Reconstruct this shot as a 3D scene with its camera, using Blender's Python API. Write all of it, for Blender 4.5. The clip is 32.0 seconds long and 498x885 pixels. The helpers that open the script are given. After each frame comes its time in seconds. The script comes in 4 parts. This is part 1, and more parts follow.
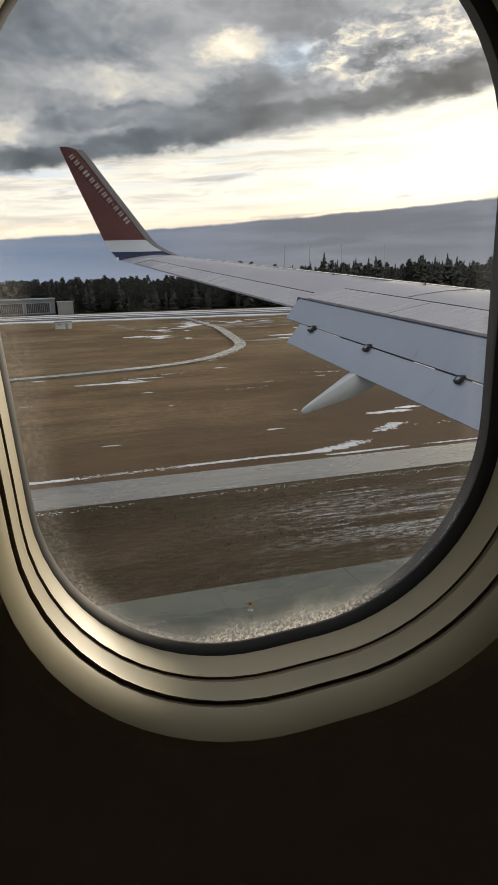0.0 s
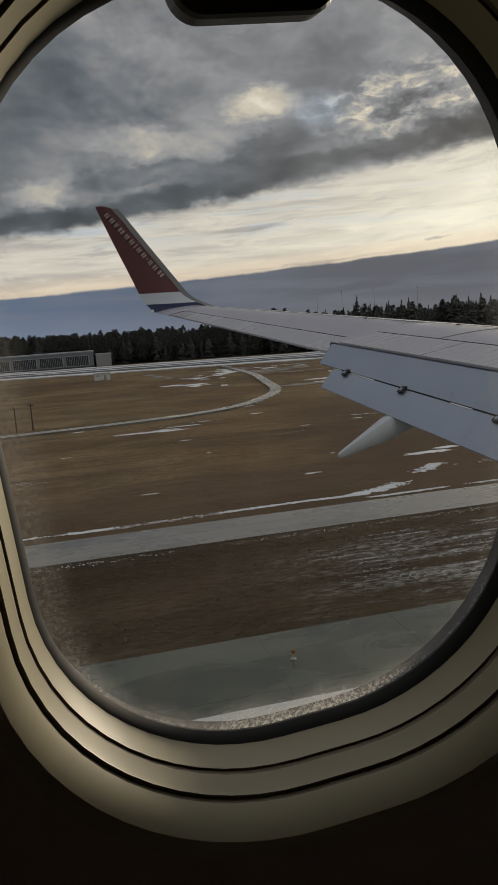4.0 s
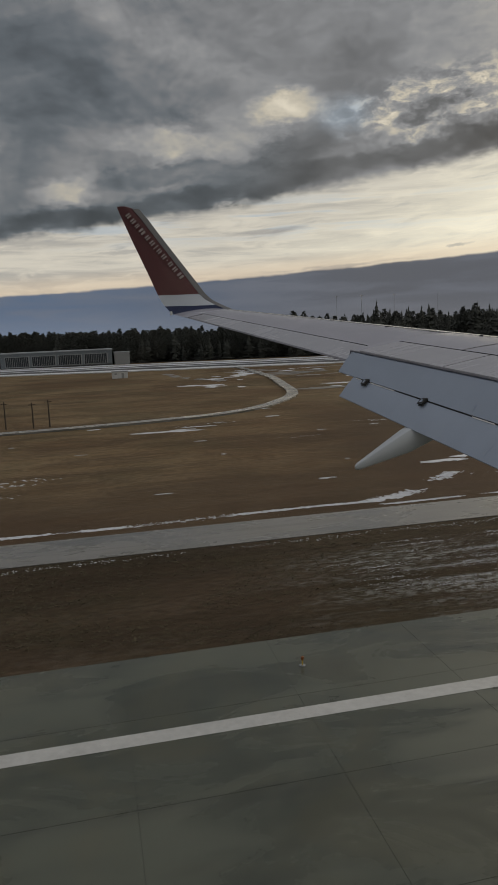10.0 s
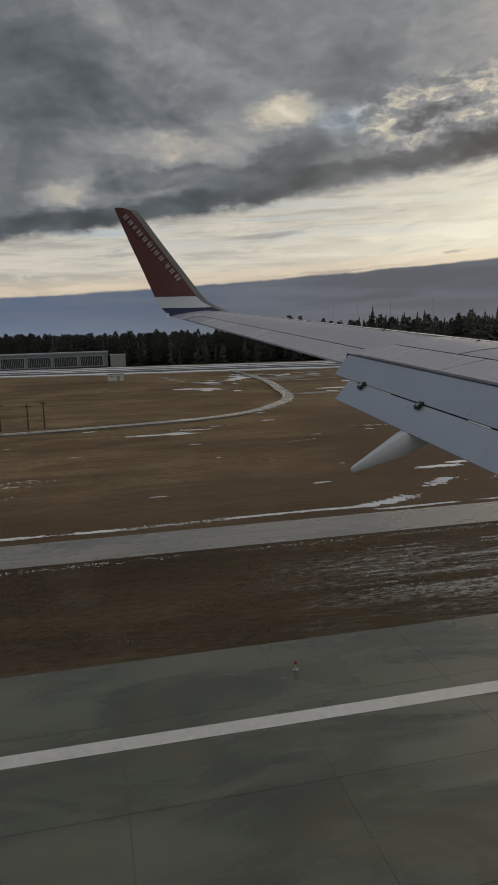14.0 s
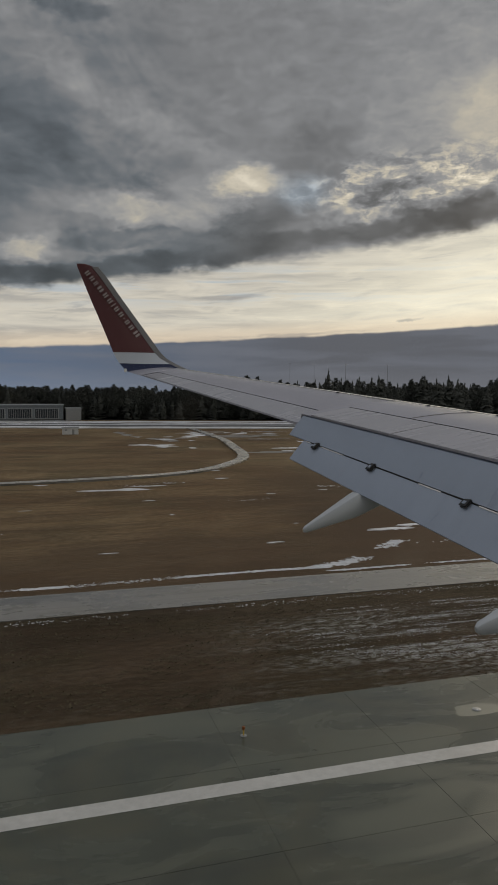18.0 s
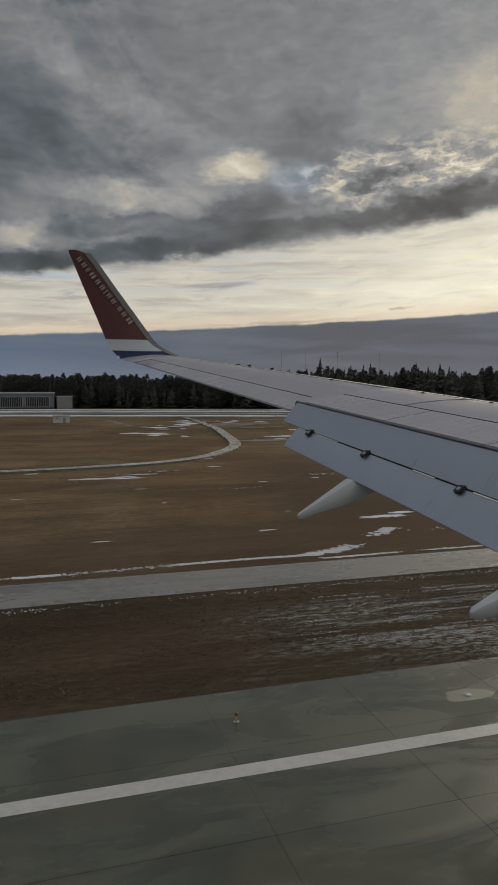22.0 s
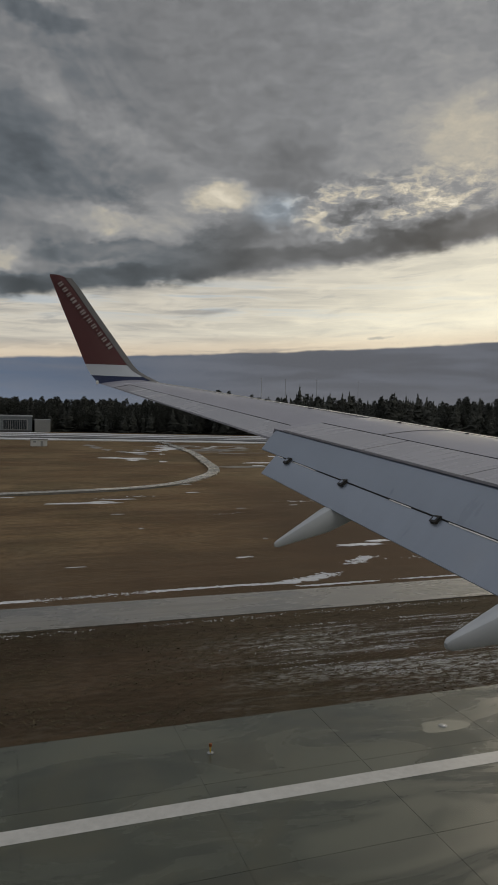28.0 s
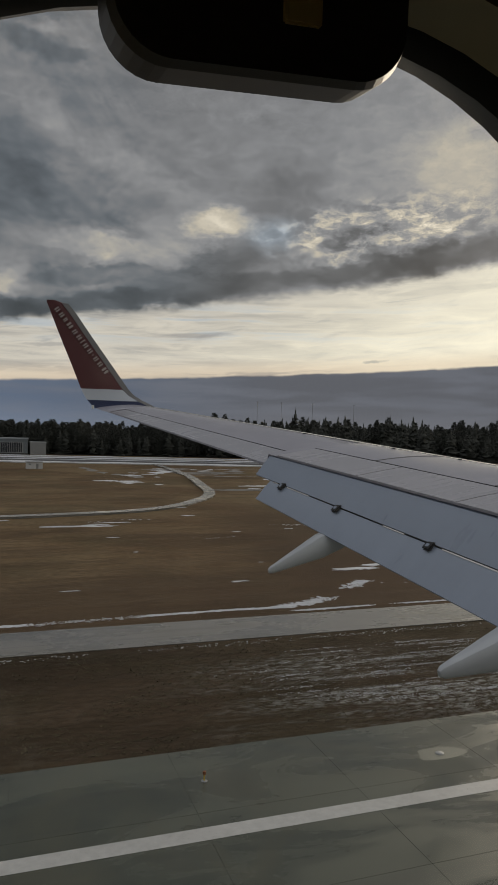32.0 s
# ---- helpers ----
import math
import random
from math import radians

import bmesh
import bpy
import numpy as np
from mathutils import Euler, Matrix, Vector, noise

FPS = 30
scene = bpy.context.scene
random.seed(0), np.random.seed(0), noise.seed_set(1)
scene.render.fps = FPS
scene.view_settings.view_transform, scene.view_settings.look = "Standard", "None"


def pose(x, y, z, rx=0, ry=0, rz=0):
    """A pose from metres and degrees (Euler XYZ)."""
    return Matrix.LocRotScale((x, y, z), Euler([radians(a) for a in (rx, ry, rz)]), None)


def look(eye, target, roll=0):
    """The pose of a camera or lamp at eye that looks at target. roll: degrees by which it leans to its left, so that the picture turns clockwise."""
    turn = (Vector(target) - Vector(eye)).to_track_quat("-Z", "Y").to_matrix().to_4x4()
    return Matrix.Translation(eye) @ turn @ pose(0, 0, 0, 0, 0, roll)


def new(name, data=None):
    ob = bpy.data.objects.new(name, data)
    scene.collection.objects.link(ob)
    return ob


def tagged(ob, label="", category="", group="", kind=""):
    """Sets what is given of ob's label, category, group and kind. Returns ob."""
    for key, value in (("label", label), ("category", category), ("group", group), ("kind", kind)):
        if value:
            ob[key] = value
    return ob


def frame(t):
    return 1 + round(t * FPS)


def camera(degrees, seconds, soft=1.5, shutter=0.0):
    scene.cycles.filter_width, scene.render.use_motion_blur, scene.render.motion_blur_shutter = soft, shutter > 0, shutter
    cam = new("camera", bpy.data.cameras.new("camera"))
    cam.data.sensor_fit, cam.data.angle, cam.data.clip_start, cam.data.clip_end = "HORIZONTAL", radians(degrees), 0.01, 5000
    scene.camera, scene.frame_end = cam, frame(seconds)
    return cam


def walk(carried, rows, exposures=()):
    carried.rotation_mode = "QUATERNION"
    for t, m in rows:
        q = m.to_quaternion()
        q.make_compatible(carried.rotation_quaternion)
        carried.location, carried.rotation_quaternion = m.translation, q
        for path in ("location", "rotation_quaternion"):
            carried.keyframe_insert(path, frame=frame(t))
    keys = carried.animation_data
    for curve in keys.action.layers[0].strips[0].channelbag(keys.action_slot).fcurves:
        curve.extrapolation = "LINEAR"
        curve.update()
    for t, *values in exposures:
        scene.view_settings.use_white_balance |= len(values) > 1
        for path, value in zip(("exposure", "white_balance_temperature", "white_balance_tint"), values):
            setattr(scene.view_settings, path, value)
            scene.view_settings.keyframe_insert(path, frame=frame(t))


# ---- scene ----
H = 16.0                      # height of the eye above the airfield
cam = camera(38.58, 32.0, soft=1.5)

# seconds, eye (x forward, y outboard, z above H), heading forward of abeam, pitch, lean
PATH = [
    (0.0, -0.065, -0.159, -0.061, 16.50, -12.73, -1.96),
    (0.5, -0.071, -0.204, -0.050, 15.70, -9.75, -1.30),
    (1.0, -0.093, -0.198, -0.050, 15.99, -8.93, -0.42),
    (1.5, -0.089, -0.194, -0.060, 15.42, -8.97, -1.25),
    (2.0, -0.085, -0.200, -0.048, 15.58, -8.71, -1.81),
    (2.5, -0.088, -0.185, -0.053, 15.22, -8.87, -1.35),
    (4.5, -0.033, -0.104, -0.041, 13.30, -8.80, -4.60),
    (5.0, -0.030, -0.038, -0.022, 11.98, -8.25, -2.87),
    (5.5, -0.014, -0.028, -0.006, 12.99, -8.76, -3.09),
    (6.0, -0.024, 0.005, -0.006, 11.94, -10.38, -2.11),
    (6.5, -0.034, 0.022, -0.020, 13.87, -13.67, -1.21),
    (7.0, -0.029, 0.026, -0.026, 14.27, -10.77, 0.34),
    (7.5, -0.012, 0.004, -0.028, 15.85, -8.63, -0.37),
    (8.0, -0.016, 0.010, -0.028, 14.99, -8.15, -0.44),
    (8.5, -0.013, 0.014, -0.023, 13.23, -6.23, 0.02),
    (9.0, -0.012, 0.025, -0.005, 12.76, -7.19, -0.29),
    (9.5, -0.005, 0.026, 0.007, 12.15, -7.94, -1.91),
    (10.0, -0.001, 0.023, 0.006, 12.38, -8.74, -2.54),
    (10.5, -0.009, 0.027, -0.009, 11.90, -8.89, -2.23),
    (11.0, -0.016, 0.032, -0.030, 12.05, -8.49, -1.84),
    (11.5, -0.006, 0.031, -0.021, 12.77, -6.27, -0.16),
    (12.0, 0.002, 0.029, -0.022, 13.29, -5.27, -1.79),
    (12.5, 0.003, 0.025, -0.023, 13.13, -6.07, -2.06),
    (13.0, -0.011, 0.046, -0.020, 14.33, -7.65, -0.07),
    (13.5, -0.011, 0.053, -0.021, 13.23, -9.42, -1.30),
    (14.0, -0.005, 0.044, -0.025, 12.79, -8.43, -1.92),
    (14.5, -0.013, 0.044, -0.035, 12.75, -8.27, -0.66),
    (16.5, -0.013, 0.053, -0.046, 13.15, -6.47, 0.64),
    (17.0, -0.016, 0.084, -0.024, 14.47, -6.44, -0.82),
    (17.5, 0.002, 0.047, -0.037, 17.14, -5.25, 2.38),
    (18.0, 0.005, 0.033, -0.034, 16.50, -3.79, 0.13),
    (18.5, -0.001, 0.045, -0.031, 17.25, -3.81, 0.65),
    (19.0, -0.001, 0.040, -0.051, 17.14, -4.27, 0.37),
    (19.5, 0.002, 0.041, -0.042, 16.61, -3.59, 0.87),
    (20.0, 0.004, 0.042, -0.031, 16.88, -3.47, 0.28),
    (20.5, -0.003, 0.047, -0.030, 17.05, -3.51, 0.04),
    (21.0, 0.000, 0.038, -0.033, 16.77, -3.02, 0.33),
    (21.5, -0.019, 0.049, -0.043, 16.76, -3.45, 0.98),
    (22.0, -0.026, 0.055, -0.055, 17.17, -4.73, 0.12),
    (22.5, -0.021, 0.044, -0.056, 18.07, -4.33, 0.53),
    (23.0, -0.032, 0.056, -0.053, 18.08, -2.88, 1.41),
    (23.5, -0.034, 0.049, -0.054, 18.07, -2.72, 0.44),
    (24.0, -0.035, 0.047, -0.055, 18.10, -2.81, 0.88),
    (24.5, -0.046, 0.057, -0.053, 18.40, -2.81, 1.57),
    (25.0, -0.047, 0.062, -0.051, 18.80, -3.88, 0.26),
    (25.5, -0.036, 0.050, -0.053, 18.62, -3.65, 0.13),
    (26.0, -0.022, 0.032, -0.057, 18.61, -3.05, 0.33),
    (26.5, -0.016, 0.038, -0.052, 19.01, -2.70, 0.44),
    (28.5, -0.016, 0.047, -0.040, 18.78, -2.59, 1.15),
    (29.0, -0.020, 0.052, -0.043, 19.34, -3.84, 0.58),
    (29.5, -0.024, 0.061, -0.042, 19.63, -3.97, 0.85),
    (30.0, -0.023, 0.059, -0.042, 18.89, -1.65, 3.11),
    (30.5, -0.006, 0.020, -0.039, 18.91, -2.36, 2.73),
    (31.0, -0.023, 0.045, -0.024, 19.55, -3.43, 1.79),
    (31.5, 0.003, 0.013, -0.018, 17.82, -3.15, 1.11),
    (32.0, -0.010, 0.000, -0.003, 19.15, -0.73, 1.23),
]


def eye_pose(x, y, z, yaw, pitch, roll):
    a, b = radians(yaw), radians(pitch)
    eye = Vector((x, y, H + z))
    way = Vector((math.sin(a) * math.cos(b), math.cos(a) * math.cos(b), math.sin(b)))
    return look(eye, eye + way, roll)


walk(cam, [(r[0], eye_pose(*r[1:])) for r in PATH],
     exposures=[(0.0, 0.8), (0.3, 0.3), (0.7, 0.0), (2.5, 0.0), (4.5, 0.1), (6.0, 0.0), (32.0, 0.0)])

# ---------------------------------------------------------------- node helpers


class Nodes:
    """Short way to write node trees."""

    def __init__(self, tree):
        self.t = tree
        tree.nodes.clear()

    def add(self, kind, **props):
        n = self.t.nodes.new(kind)
        for k, v in props.items():
            if k == "operation":
                n.operation = v
            elif k == "blend_type":
                n.blend_type = v
            elif k == "data_type":
                n.data_type = v
            elif k == "noise_dimensions":
                n.noise_dimensions = v
        return n

    def put(self, socket, value):
        if isinstance(value, bpy.types.NodeSocket):
            self.t.links.new(value, socket)
        else:
            socket.default_value = value

    def m(self, op, a, b=0.0, c=0.0):
        n = self.add("ShaderNodeMath", operation=op)
        for s, v in zip(n.inputs, (a, b, c)):
            self.put(s, v)
        return n.outputs[0]

    def vm(self, op, a, b=(0, 0, 0)):
        n = self.add("ShaderNodeVectorMath", operation=op)
        self.put(n.inputs[0], a)
        self.put(n.inputs[1], b)
        return n.outputs[0]

    def scale(self, a, s):
        n = self.add("ShaderNodeVectorMath", operation="SCALE")
        self.put(n.inputs[0], a)
        self.put(n.inputs[3], s)
        return n.outputs[0]

    def xyz(self, x, y, z):
        n = self.add("ShaderNodeCombineXYZ")
        for s, v in zip(n.inputs, (x, y, z)):
            self.put(s, v)
        return n.outputs[0]

    def split(self, v):
        n = self.add("ShaderNodeSeparateXYZ")
        self.put(n.inputs[0], v)
        return n.outputs

    def noise(self, vec, scale=1.0, detail=4.0, rough=0.55, warp=0.0):
        n = self.add("ShaderNodeTexNoise")
        self.put(n.inputs["Vector"], vec)
        self.put(n.inputs["Scale"], scale)
        self.put(n.inputs["Detail"], detail)
        self.put(n.inputs["Roughness"], rough)
        self.put(n.inputs["Distortion"], warp)
        return n.outputs[0]

    def step(self, v, lo, hi):
        n = self.add("ShaderNodeMapRange")
        n.interpolation_type = "SMOOTHSTEP"
        self.put(n.inputs[0], v)
        self.put(n.inputs[1], lo)
        self.put(n.inputs[2], hi)
        return n.outputs[0]

    def mix(self, f, a, b, blend="MIX"):
        n = self.add("ShaderNodeMix", data_type="RGBA", blend_type=blend)
        n.clamp_factor = True
        self.put(n.inputs[0], f)
        for s, v in ((n.inputs[6], a), (n.inputs[7], b)):
            self.put(s, (*v, 1.0) if isinstance(v, tuple) and len(v) == 3 else v)
        return n.outputs[2]

    def bump(self, height, strength, distance):
        n = self.add("ShaderNodeBump")
        self.put(n.inputs["Strength"], strength)
        self.put(n.inputs["Distance"], distance)
        self.put(n.inputs["Height"], height)
        return n.outputs[0]

    def coords(self, kind="Object"):
        return self.add("ShaderNodeTexCoord").outputs[kind]

    def position(self):
        return self.add("ShaderNodeNewGeometry").outputs["Position"]

    def surface(self, color, rough=0.6, metal=0.0, normal=None, spec=0.5):
        p = self.add("ShaderNodeBsdfPrincipled")
        self.put(p.inputs["Base Color"], (*color, 1.0) if isinstance(color, tuple) else color)
        self.put(p.inputs["Roughness"], rough)
        self.put(p.inputs["Metallic"], metal)
        self.put(p.inputs["Specular IOR Level"], spec)
        if normal is not None:
            self.put(p.inputs["Normal"], normal)
        out = self.add("ShaderNodeOutputMaterial")
        self.t.links.new(p.outputs[0], out.inputs[0])
        return p


# ---------------------------------------------------------------- sky and sun
def make_world():
    w = bpy.data.worlds.new("sky")
    scene.world = w
    w.use_nodes = True
    n = Nodes(w.node_tree)
    d = n.coords("Generated")
    x, y, z = n.split(d)
    az = n.m("MULTIPLY", n.m("ARCTAN2", x, y), 57.29578)
    el = n.m("MULTIPLY", n.m("ARCSINE", z), 57.29578)
    flat = n.xyz(az, el, 0.0)

    def centred(v, k):
        return n.m("MULTIPLY", n.m("SUBTRACT", v, 0.5), k)

    # the sky's coordinates are warped at two scales, so that no edge is straight
    long = n.vm("MULTIPLY", flat, (0.55, 1.0, 1.0))
    w1 = centred(n.noise(long, 0.22, 3, 0.5), 3.2)
    w2 = centred(n.noise(n.vm("ADD", long, (31.0, 7.0, 0.0)), 0.30, 3, 0.5), 1.7)
    f1 = centred(n.noise(n.vm("ADD", long, (3.0, 57.0, 0.0)), 0.8, 8, 0.68), 3.4)
    f2 = centred(n.noise(n.vm("ADD", long, (71.0, 9.0, 0.0)), 0.9, 8, 0.68), 2.2)
    azw = n.m("ADD", az, n.m("ADD", w1, f1))
    elw = n.m("ADD", el, n.m("ADD", w2, f2))

    def mass(ca, ce, ra, re, slope=0.0, soft=0.6):
        """A cloud mass round (azimuth, elevation) in degrees, full within and gone past its rim."""
        da = n.m("SUBTRACT", azw, ca)
        de = n.m("MULTIPLY_ADD", da, -slope, n.m("SUBTRACT", elw, ce))
        p, q = n.m("DIVIDE", da, ra), n.m("DIVIDE", de, re)
        r = n.m("SQRT", n.m("MULTIPLY_ADD", p, p, n.m("MULTIPLY", q, q)))
        return n.m("SUBTRACT", 1.0, n.step(r, 1.0 - soft, 1.0 + soft))

    # brightness of the high sheet, in natural logarithms
    curd = n.noise(n.vm("MULTIPLY", n.xyz(azw, elw, 2.0), (0.36, 0.85, 1.0)), 1.0, 9, 0.66, 0.2)
    fine = n.noise(n.vm("MULTIPLY", flat, (0.7, 1.4, 1.0)), 0.85, 8, 0.62, 0.4)
    # long streaks that fan out to the upper left from one point
    fx, fy = n.m("SUBTRACT", n.m("MULTIPLY_ADD", w1, 0.5, az), 23.0), n.m("SUBTRACT", n.m("MULTIPLY_ADD", w2, 0.5, el), 12.5)
    angle = n.m("ARCTAN2", fy, n.m("MULTIPLY", fx, -1.0))
    away = n.m("SQRT", n.m("MULTIPLY_ADD", fx, fx, n.m("MULTIPLY", fy, fy)))
    fan = n.noise(n.xyz(n.m("MULTIPLY", angle, 3.1), n.m("MULTIPLY", away, 0.11), 0.7), 1.0, 6, 0.58, 0.9)
    leftward = n.m("SUBTRACT", 1.0, n.step(n.m("MULTIPLY_ADD", n.m("MAXIMUM", n.m("SUBTRACT", el, 16.0), 0.0), 0.6, az), 9.0, 20.0))
    tone = n.m("ADD", -1.62, n.m("MULTIPLY", centred(fan, 2.0), n.m("MULTIPLY_ADD", leftward, 0.85, 0.12)))
    tone = n.m("ADD", tone, n.m("ADD", centred(curd, 0.80), centred(fine, 0.38)))
    tone = n.m("ADD", tone, n.m("MULTIPLY", n.step(az, 10.0, 36.0), 0.22))
    for ca, ce, ra, re, sl, so, k in (
            (-2, 19.0, 5.5, 4.2, -0.3, 0.7, -0.48), (8, 20.6, 6, 1.2, -0.42, 0.6, 0.28), (3.5, 18.0, 5.5, 0.9, -0.30, 0.6, -0.22), (5, 14.5, 6, 1.0, -0.12, 0.6, 0.45),
            (7.5, 15.8, 3.5, 0.7, -0.2, 0.6, -0.30), (-1, 11.2, 2.6, 0.9, 0.1, 0.5, 0.55), (2.5, 27.2, 4, 0.7, -0.1, 0.5, -0.45), (0, 29.8, 4, 0.9, -0.15, 0.4, -0.6),
            (16.2, 16.4, 2.4, 0.85, 0.05, 0.5, 0.70), (14.0, 15.9, 4.5, 1.6, 0.15, 0.7, 0.26), (20.2, 15.6, 1.9, 1.1, 0.1, 0.6, 0.34), (21.5, 18.6, 3.4, 1.6, 0.3, 0.7, -0.30),
            (35.5, 19.6, 3.4, 3.0, 0.0, 0.8, 0.55), (31, 21.5, 6, 2.6, 0.3, 0.9, 0.15), (28.5, 15.4, 6.0, 1.7, 0.05, 0.4, 0.46), (27.6, 15.2, 2.8, 0.9, 0.1, 0.4, -0.75),
            (31.5, 14.3, 3.0, 0.6, 0.1, 0.4, -0.5), (16.7, 13.4, 2.9, 1.5, 0.15, 0.45, -0.56), (8, 12.1, 6.5, 0.8, 0.07, 0.35, -0.50), (13.0, 11.0, 6.5, 0.9, 0.12, 0.35, -0.45),
            (5, 9.7, 9.5, 0.95, 0.11, 0.5, -0.66), (-2, 8.9, 5.5, 0.8, 0.10, 0.5, -0.42), (19.5, 11.7, 3.4, 0.8, 0.15, 0.4, -0.42), (28, 12.8, 5.8, 0.80, 0.06, 0.5, -0.68), (35.5, 13.8, 6.0, 0.90, 0.10, 0.5, -0.70)):
        tone = n.m("MULTIPLY_ADD", mass(ca, ce, ra, re, sl, so), k, tone)
    # lit curds in the masses towards the sun
    puff = n.m("MULTIPLY", mass(29.0, 15.9, 8.5, 2.2, 0.05, 0.5), n.m("SUBTRACT", n.step(n.m("ADD", n.m("MULTIPLY", curd, 0.55), n.m("MULTIPLY", fine, 0.45)), 0.43, 0.60), 0.35))
    tone = n.m("MULTIPLY_ADD", puff, 0.85, tone)
    lum = n.m("EXPONENT", tone)
    warm = n.mix(n.step(lum, 0.22, 0.48), (0.985, 1.0, 1.025), (1.10, 1.0, 0.81))
    warm = n.mix(n.m("MULTIPLY", leftward, n.m("MULTIPLY", n.m("SUBTRACT", 1.0, n.step(lum, 0.11, 0.22)), 0.8)), warm, (0.87, 1.0, 1.13))
    warm = n.mix(n.m("MULTIPLY", mass(20.2, 15.6, 2.0, 1.2, 0.1, 0.7), 0.8), warm, (0.86, 1.0, 1.14))
    col = n.mix(1.0, n.xyz(lum, lum, lum), warm, "MULTIPLY")
    sky = n.add("ShaderNodeTexSky")
    sky.sky_type, sky.sun_disc = "NISHITA", False
    sky.sun_elevation, sky.sun_rotation = radians(7.0), radians(48.0)
    col = n.mix(0.003, col, sky.outputs[0])

    # clear, lit strip under the sheet, with thin drawn-out clouds
    drawn = n.m("MULTIPLY_ADD", w2, 0.18, el)
    streak = n.noise(n.vm("MULTIPLY", n.xyz(az, drawn, 0.0), (0.07, 1.15, 1.0)), 1.0, 7, 0.58, 0.2)
    torn = n.noise(n.vm("MULTIPLY", n.xyz(az, n.m("MULTIPLY_ADD", az, -0.05, drawn), 5.0), (0.20, 1.1, 1.0)), 1.0, 8, 0.62, 0.5)
    lit = n.mix(n.step(streak, 0.34, 0.60), (0.43, 0.41, 0.37), (0.62, 0.58, 0.495))
    lit = n.mix(n.m("MULTIPLY", n.step(torn, 0.50, 0.66), 0.6), lit, (0.70, 0.65, 0.545))
    lit = n.mix(n.m("MULTIPLY", n.m("SUBTRACT", 1.0, n.step(torn, 0.30, 0.46)), 0.6), lit, (0.30, 0.305, 0.31))
    blue = n.m("MULTIPLY", n.step(streak, 0.50, 0.60), n.m("SUBTRACT", 1.0, n.step(n.m("ABSOLUTE", n.m("SUBTRACT", el, 8.6)), 0.5, 2.2)))
    lit = n.mix(n.m("MULTIPLY", blue, 0.75), lit, (0.42, 0.475, 0.52))
    glow = n.step(n.m("MULTIPLY_ADD", n.m("ABSOLUTE", n.m("SUBTRACT", el, 6.2)), -2.6, az), 6.0, 35.0)
    lit = n.mix(n.m("MULTIPLY", glow, n.m("MULTIPLY_ADD", torn, 0.9, 0.38)), lit, (1.0, 0.93, 0.73))
    low = n.m("SUBTRACT", 1.0, n.step(n.m("MULTIPLY_ADD", az, -0.045, el), 3.9, 5.4))
    lit = n.mix(n.m("MULTIPLY", low, 0.5), lit, (0.72, 0.56, 0.385))
    for ca, ce, ra, re, sl in ((14.5, 7.7, 3.4, 0.20, 0.05), (4.0, 6.6, 3.0, 0.14, 0.05), (29, 5.85, 0.9, 0.14, 0.1)):
        dash = n.m("MULTIPLY_ADD", n.m("SUBTRACT", n.m("MULTIPLY_ADD", n.m("SUBTRACT", az, ca), -sl, n.m("MULTIPLY_ADD", f2, 0.30, el)), ce), 1.0 / re, 0.0)
        side = n.m("DIVIDE", n.m("SUBTRACT", n.m("ADD", az, f1), ca), ra)
        lit = n.mix(n.m("MULTIPLY", n.m("SUBTRACT", 1.0, n.step(n.m("MULTIPLY_ADD", dash, dash, n.m("MULTIPLY", side, side)), 0.1, 1.5)), 0.55), lit, (0.30, 0.295, 0.29))
    edge = n.m("MULTIPLY_ADD", az, 0.123, 8.2)
    strip = n.m("SUBTRACT", 1.0, n.step(n.m("SUBTRACT", n.m("ADD", el, n.m("ADD", n.m("MULTIPLY", w2, 0.5), n.m("MULTIPLY", f2, 0.6))), edge), -0.40, 0.45))
    col = n.mix(strip, col, lit)

    # the long low bank on the horizon
    rough = centred(n.noise(n.xyz(az, 0.0, 3.0), 0.35, 8, 0.66), 0.42)
    top = n.m("ADD", n.m("MULTIPLY_ADD", az, 0.045, 3.75), rough)
    over = n.m("SUBTRACT", el, n.m("MULTIPLY_ADD", n.m("SUBTRACT", streak, 0.5), 0.5, top))
    fringe = n.m("MULTIPLY", n.m("SUBTRACT", 1.0, n.step(n.m("ABSOLUTE", n.m("SUBTRACT", over, 0.12)), 0.05, 0.28)), n.m("MULTIPLY", n.step(torn, 0.42, 0.58), n.m("SUBTRACT", 1.0, n.step(n.m("ABSOLUTE", n.m("SUBTRACT", az, 20.0)), 4.0, 9.0))))
    col = n.mix(n.m("MULTIPLY", fringe, 0.5), col, (0.24, 0.22, 0.22))
    bank = n.m("SUBTRACT", 1.0, n.step(over, -0.12, 0.10))
    hue = n.mix(n.step(az, -6.0, 24.0), (0.108, 0.146, 0.215), (0.114, 0.119, 0.134))
    mott = n.noise(n.vm("MULTIPLY", flat, (0.10, 0.9, 1.0)), 1.0, 6, 0.6, 0.4)
    hue = n.mix(n.m("MULTIPLY", n.step(mott, 0.40, 0.66), 0.55), hue, (0.165, 0.176, 0.205))
    hue = n.mix(n.m("MULTIPLY", n.m("SUBTRACT", 1.0, n.step(el, 0.0, 2.8)), 0.6), hue, n.mix(n.step(az, -6.0, 24.0), (0.190, 0.228, 0.300), (0.165, 0.170, 0.188)))
    col = n.mix(bank, col, hue)
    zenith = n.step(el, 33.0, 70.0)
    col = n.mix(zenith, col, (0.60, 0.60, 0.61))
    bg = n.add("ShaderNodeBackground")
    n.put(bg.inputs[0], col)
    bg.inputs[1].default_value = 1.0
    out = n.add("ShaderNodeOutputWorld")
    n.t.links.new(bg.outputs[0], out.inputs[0])


